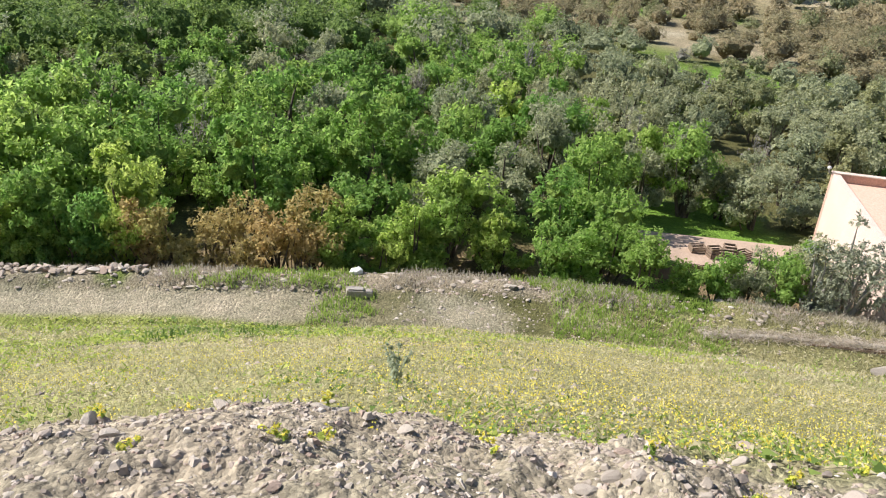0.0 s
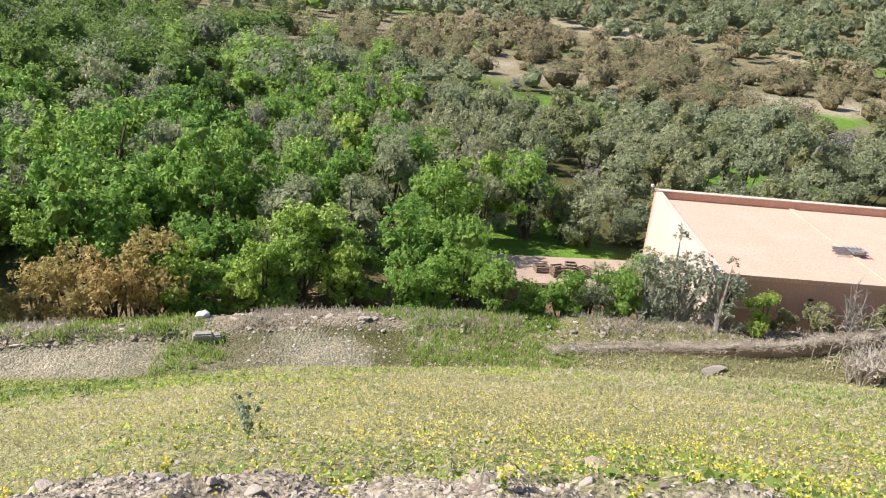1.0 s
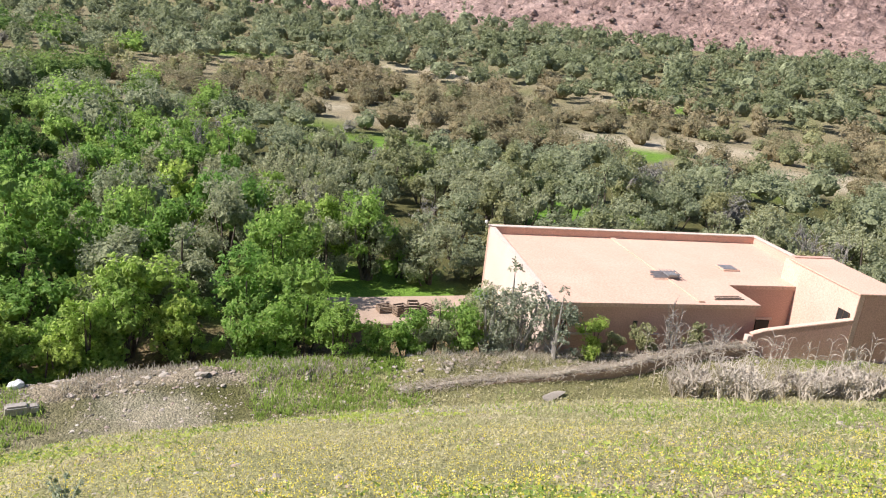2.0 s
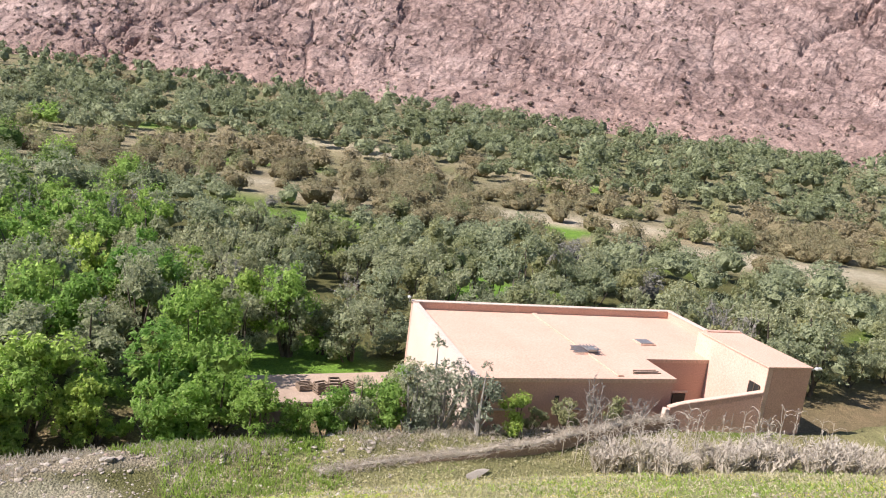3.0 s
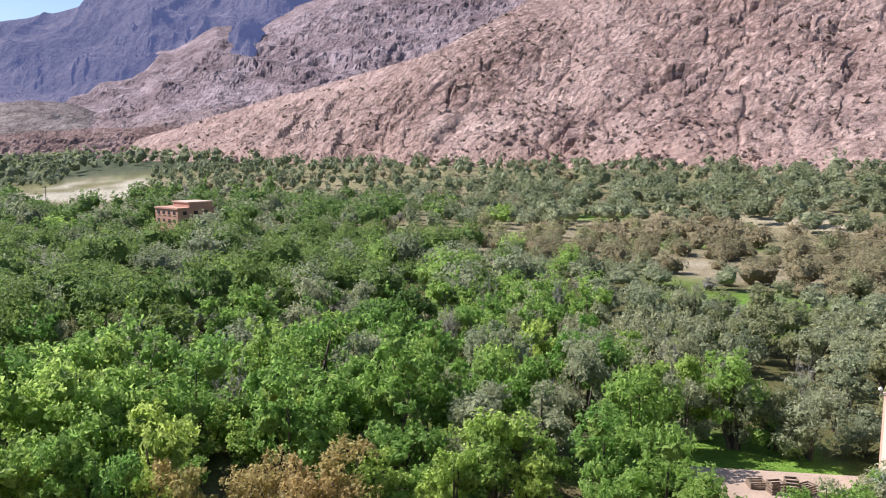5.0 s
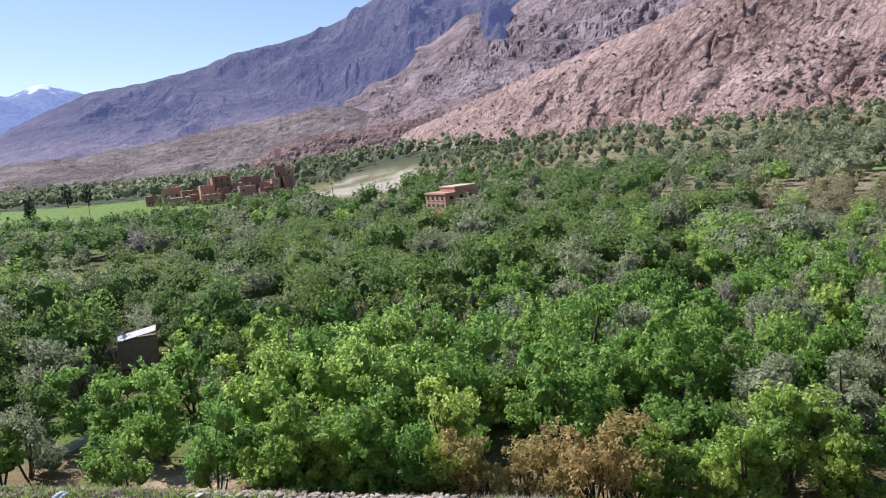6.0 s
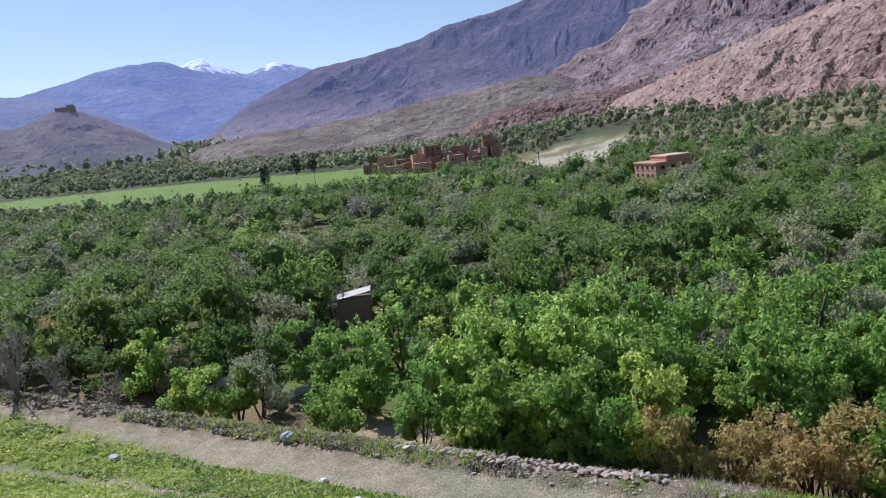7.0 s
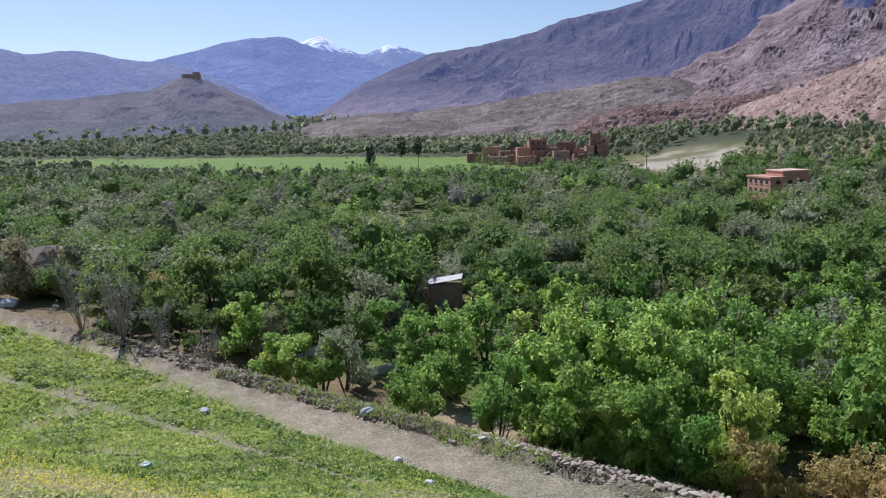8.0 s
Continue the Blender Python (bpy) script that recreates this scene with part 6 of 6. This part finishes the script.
slab_rock(-89.5, 28.5, 8, 5, 8.0, 40, "large pale rock outcrop above the trees")
slab_rock(17.5, 25.2, 1.3, 0.8, 0.4, 10, "flat pale rock in the grass")


def thistle(x, y, h, label, mat):
    root = tagged(new("thistle"), label, "plant")
    rng = np.random.default_rng(int(abs(x * 100)))
    for k in range(9):
        a, l_ = rng.uniform(0, 6.283), h * rng.uniform(0.6, 1.05)
        tip = np.array([math.cos(a) * l_ * 0.32, math.sin(a) * l_ * 0.32, l_])
        pieces = [tube([(0, 0, -0.03), tip * [0.35, 0.35, 0.55], tip], 0.007, 0.003, 4)]
        cs = [tuple(tip * [q, q, q]) for q in (0.3, 0.5, 0.65, 0.8, 0.92)]
        pieces.append(leaf_cloud(rng, cs, [h * 0.07] * 5, 110, h * 0.06, shell=0.3))
        part("stem", mesh_from("stem", *joined(pieces), mat), root)
    root.matrix_world = Matrix.Translation((x, y, float(land(x, y))))


GREYHERB = leaf_material("grey_herb", (0.40, 0.45, 0.30), (0.58, 0.63, 0.47), 0.5)
thistle(-0.33, 6.2, 0.52, "spindly grey-green weed standing in the meadow", GREYHERB)


def dry_stalks():
    """Dead pale shrub with arching stalks at the slope's shoulder."""
    rng = np.random.default_rng(12)
    for i in range(64):
        x, y = rng.uniform(23, 37), 0.0
        y = float(track_edge(x)) + rng.uniform(-3.0, 0.9) - 0.3
        h = rng.uniform(0.9, 1.5)
        root = tagged(new("dry_shrub"), "dead pale grey shrub with fine tangled twigs", "shrub", "dry shrubs on the shoulder")
        if ("dry", i % 6) not in MODELS:
            MODELS[("dry", i % 6)] = mesh_from("twigs", *bare_geometry(40 + i % 6, 1.15, 1.7, 150, 0.42), STALK)
        part("trunk", MODELS[("dry", i % 6)], root)
        root.matrix_world = place(x, y, h, rng.uniform(0, 360))
    for i in range(64):
        x = rng.uniform(22.5, 36)
        y = float(track_edge(x)) + rng.uniform(-0.6, 2.4)
        root = tagged(new("tall_dry_stalk"), "tall dead stalk with arching pale branches", "plant", "tall dry stalks")
        h = rng.uniform(1.4, 2.8)
        pieces = [tube([(0, 0, -0.1), (0.05, 0, h * 0.5), (rng.normal() * 0.1, 0, h)], 0.02, 0.008, 4)]
        for k in range(9):
            a, z, l_ = rng.uniform(0, 6.283), h * rng.uniform(0.25, 0.95), rng.uniform(0.3, 0.75)
            c, s = math.cos(a) * l_, math.sin(a) * l_
            pieces.append(tube([(0.03, 0, z), (c * 0.4, s * 0.4, z + 0.18), (c * 0.8, s * 0.8, z + 0.16), (c, s, z - 0.05)], 0.012, 0.006, 3))
        part("stem", mesh_from("stem", *joined(pieces), STALK), root)
        root.matrix_world = place(x, y, 1.0, rng.uniform(0, 360))


STALK = surface("dead_stalk", (0.42, 0.365, 0.29), (0.58, 0.52, 0.43), 3, 30, 0.95)
dry_stalks()


# ---- among the orchard ----
def orchard_shed():
    root = tagged(new("orchard_shed"), "small dark shed with a pale sloping roof among the trees", "shed")
    root.matrix_world = pose(-53.0, 51.5, float(land(-53, 51.5)) - 0.4, 0, 0, 40)
    slab("wall", -1.6, 1.6, -0.8, 0.8, -1.0, 2.95, MUD, root)
    bm = bmesh.new()
    r = [bm.verts.new(c) for c in ((-1.7, -0.9, 2.95), (1.7, -0.9, 3.5), (1.7, 0.9, 3.7), (-1.7, 0.9, 3.15), (-1.7, -0.9, 3.0), (1.7, -0.9, 3.55), (1.7, 0.9, 3.75), (-1.7, 0.9, 3.2))]
    for f in ((3, 2, 1, 0), (4, 5, 6, 7), (0, 1, 5, 4), (1, 2, 6, 5), (2, 3, 7, 6), (3, 0, 4, 7)):
        bm.faces.new([r[i] for i in f])
    part("roof", done("roof", bm, CONCRETE), root, "pale sheet roof")


orchard_shed()


def channel(points, label):
    root = tagged(new("water_channel"), label, "channel")
    for (xa, ya), (xb, yb) in zip(points, points[1:]):
        L, a = math.hypot(xb - xa, yb - ya), math.degrees(math.atan2(yb - ya, xb - xa))
        for y0, y1, z1 in ((-0.2, -0.13, 0.25), (0.13, 0.2, 0.25), (-0.127, 0.127, 0.1)):
            bm = bmesh.new()
            box_bm(bm, 0, L, y0, y1, -0.4, z1, 0.02)
            part("channel_wall" if z1 > 0.2 else "channel_bed", done("channel", bm, CONCRETE), root, "", pose(xa, ya, 0.2, 0, 0, a))


channel([(-42.2, 31.2), (-42.1, 33.6), (-41.9, 36.4)], "pale concrete irrigation channel among tree trunks")
channel([(-49.9, 31.7), (-50.4, 35.0)], "pale concrete irrigation channel under trees")


# ---- shrubs on the red mountainside ----
def mountain_shrubs():
    """Dark bushes dotted over the red slopes."""
    me = bpy.data.objects["mountain_red"].data
    co = np.empty(len(me.vertices) * 3, np.float32)
    me.vertices.foreach_get("co", co)
    co = co.reshape(-1, 3)
    rng = np.random.default_rng(31)
    r, el = np.hypot(co[:, 0], co[:, 1]), np.degrees(np.arctan2(co[:, 2] - 17, np.hypot(co[:, 0], co[:, 1])))
    w = np.clip(fract_noise(co[:, 0], co[:, 2], 34, 3, 91) + 0.4, 0.05, 1) * (el < 12) * (el > -1) / (1 + (r / 500) ** 2)
    vs = []
    for i in rng.choice(len(co), 1200, p=w / w.sum()):
        size = 0.5 + 1.1 * rng.random() ** 2
        v, _ = leaf_cloud(rng, [(0, 0, 0.35), (0.5, 0.2, 0.3)], [0.75, 0.6], 24, 0.8, per=4)
        vs.append(v * size + co[i])
    v = np.concatenate(vs)
    tagged(new("mountain_shrubs", mesh_from("mountain_shrubs", v, np.arange(len(v)).reshape(-1, 3), LEAF["scrub"])), "dark scrub dotted over the red rock slopes", "shrubs", kind="stuff")


mountain_shrubs()


def mountain_boulders():
    """Fallen blocks lying on the lower red slopes."""
    me = bpy.data.objects["mountain_red"].data
    co = np.empty(len(me.vertices) * 3, np.float32)
    me.vertices.foreach_get("co", co)
    co = co.reshape(-1, 3)
    rng = np.random.default_rng(52)
    r = np.hypot(co[:, 0], co[:, 1])
    el = np.degrees(np.arctan2(co[:, 2] - 17, r))
    w = np.clip(fract_noise(co[:, 0], co[:, 2], 30, 3, 95) + 0.3, 0.03, 1) * (el < 11) * (el > -1.2) * smooth(11, -1, el) * (1 + 1.2 * smooth(-50, 60, co[:, 0])) / (1 + (r / 450) ** 2)
    form, faces = ICO[1]
    vs, fs = [], []
    for k, i in enumerate(rng.choice(len(co), 3000, p=w / w.sum())):
        size = 0.35 + 1.2 * rng.random() ** 4
        v = form * rng.uniform(0.6, 1.25, (12, 1)) * rng.uniform(0.7, 1.3, 3) * size
        vs.append(v + co[i] + rng.normal(size=3) * [0.8, 0.8, 0] + [0, 0, size * 0.2])
        fs.append(faces + len(form) * k)
    tagged(new("mountain_boulders", mesh_from("mountain_boulders", np.concatenate(vs), np.concatenate(fs), RED_ROCK)), "fallen red boulders strewn over the lower mountainside", "boulders", kind="stuff")


mountain_boulders()
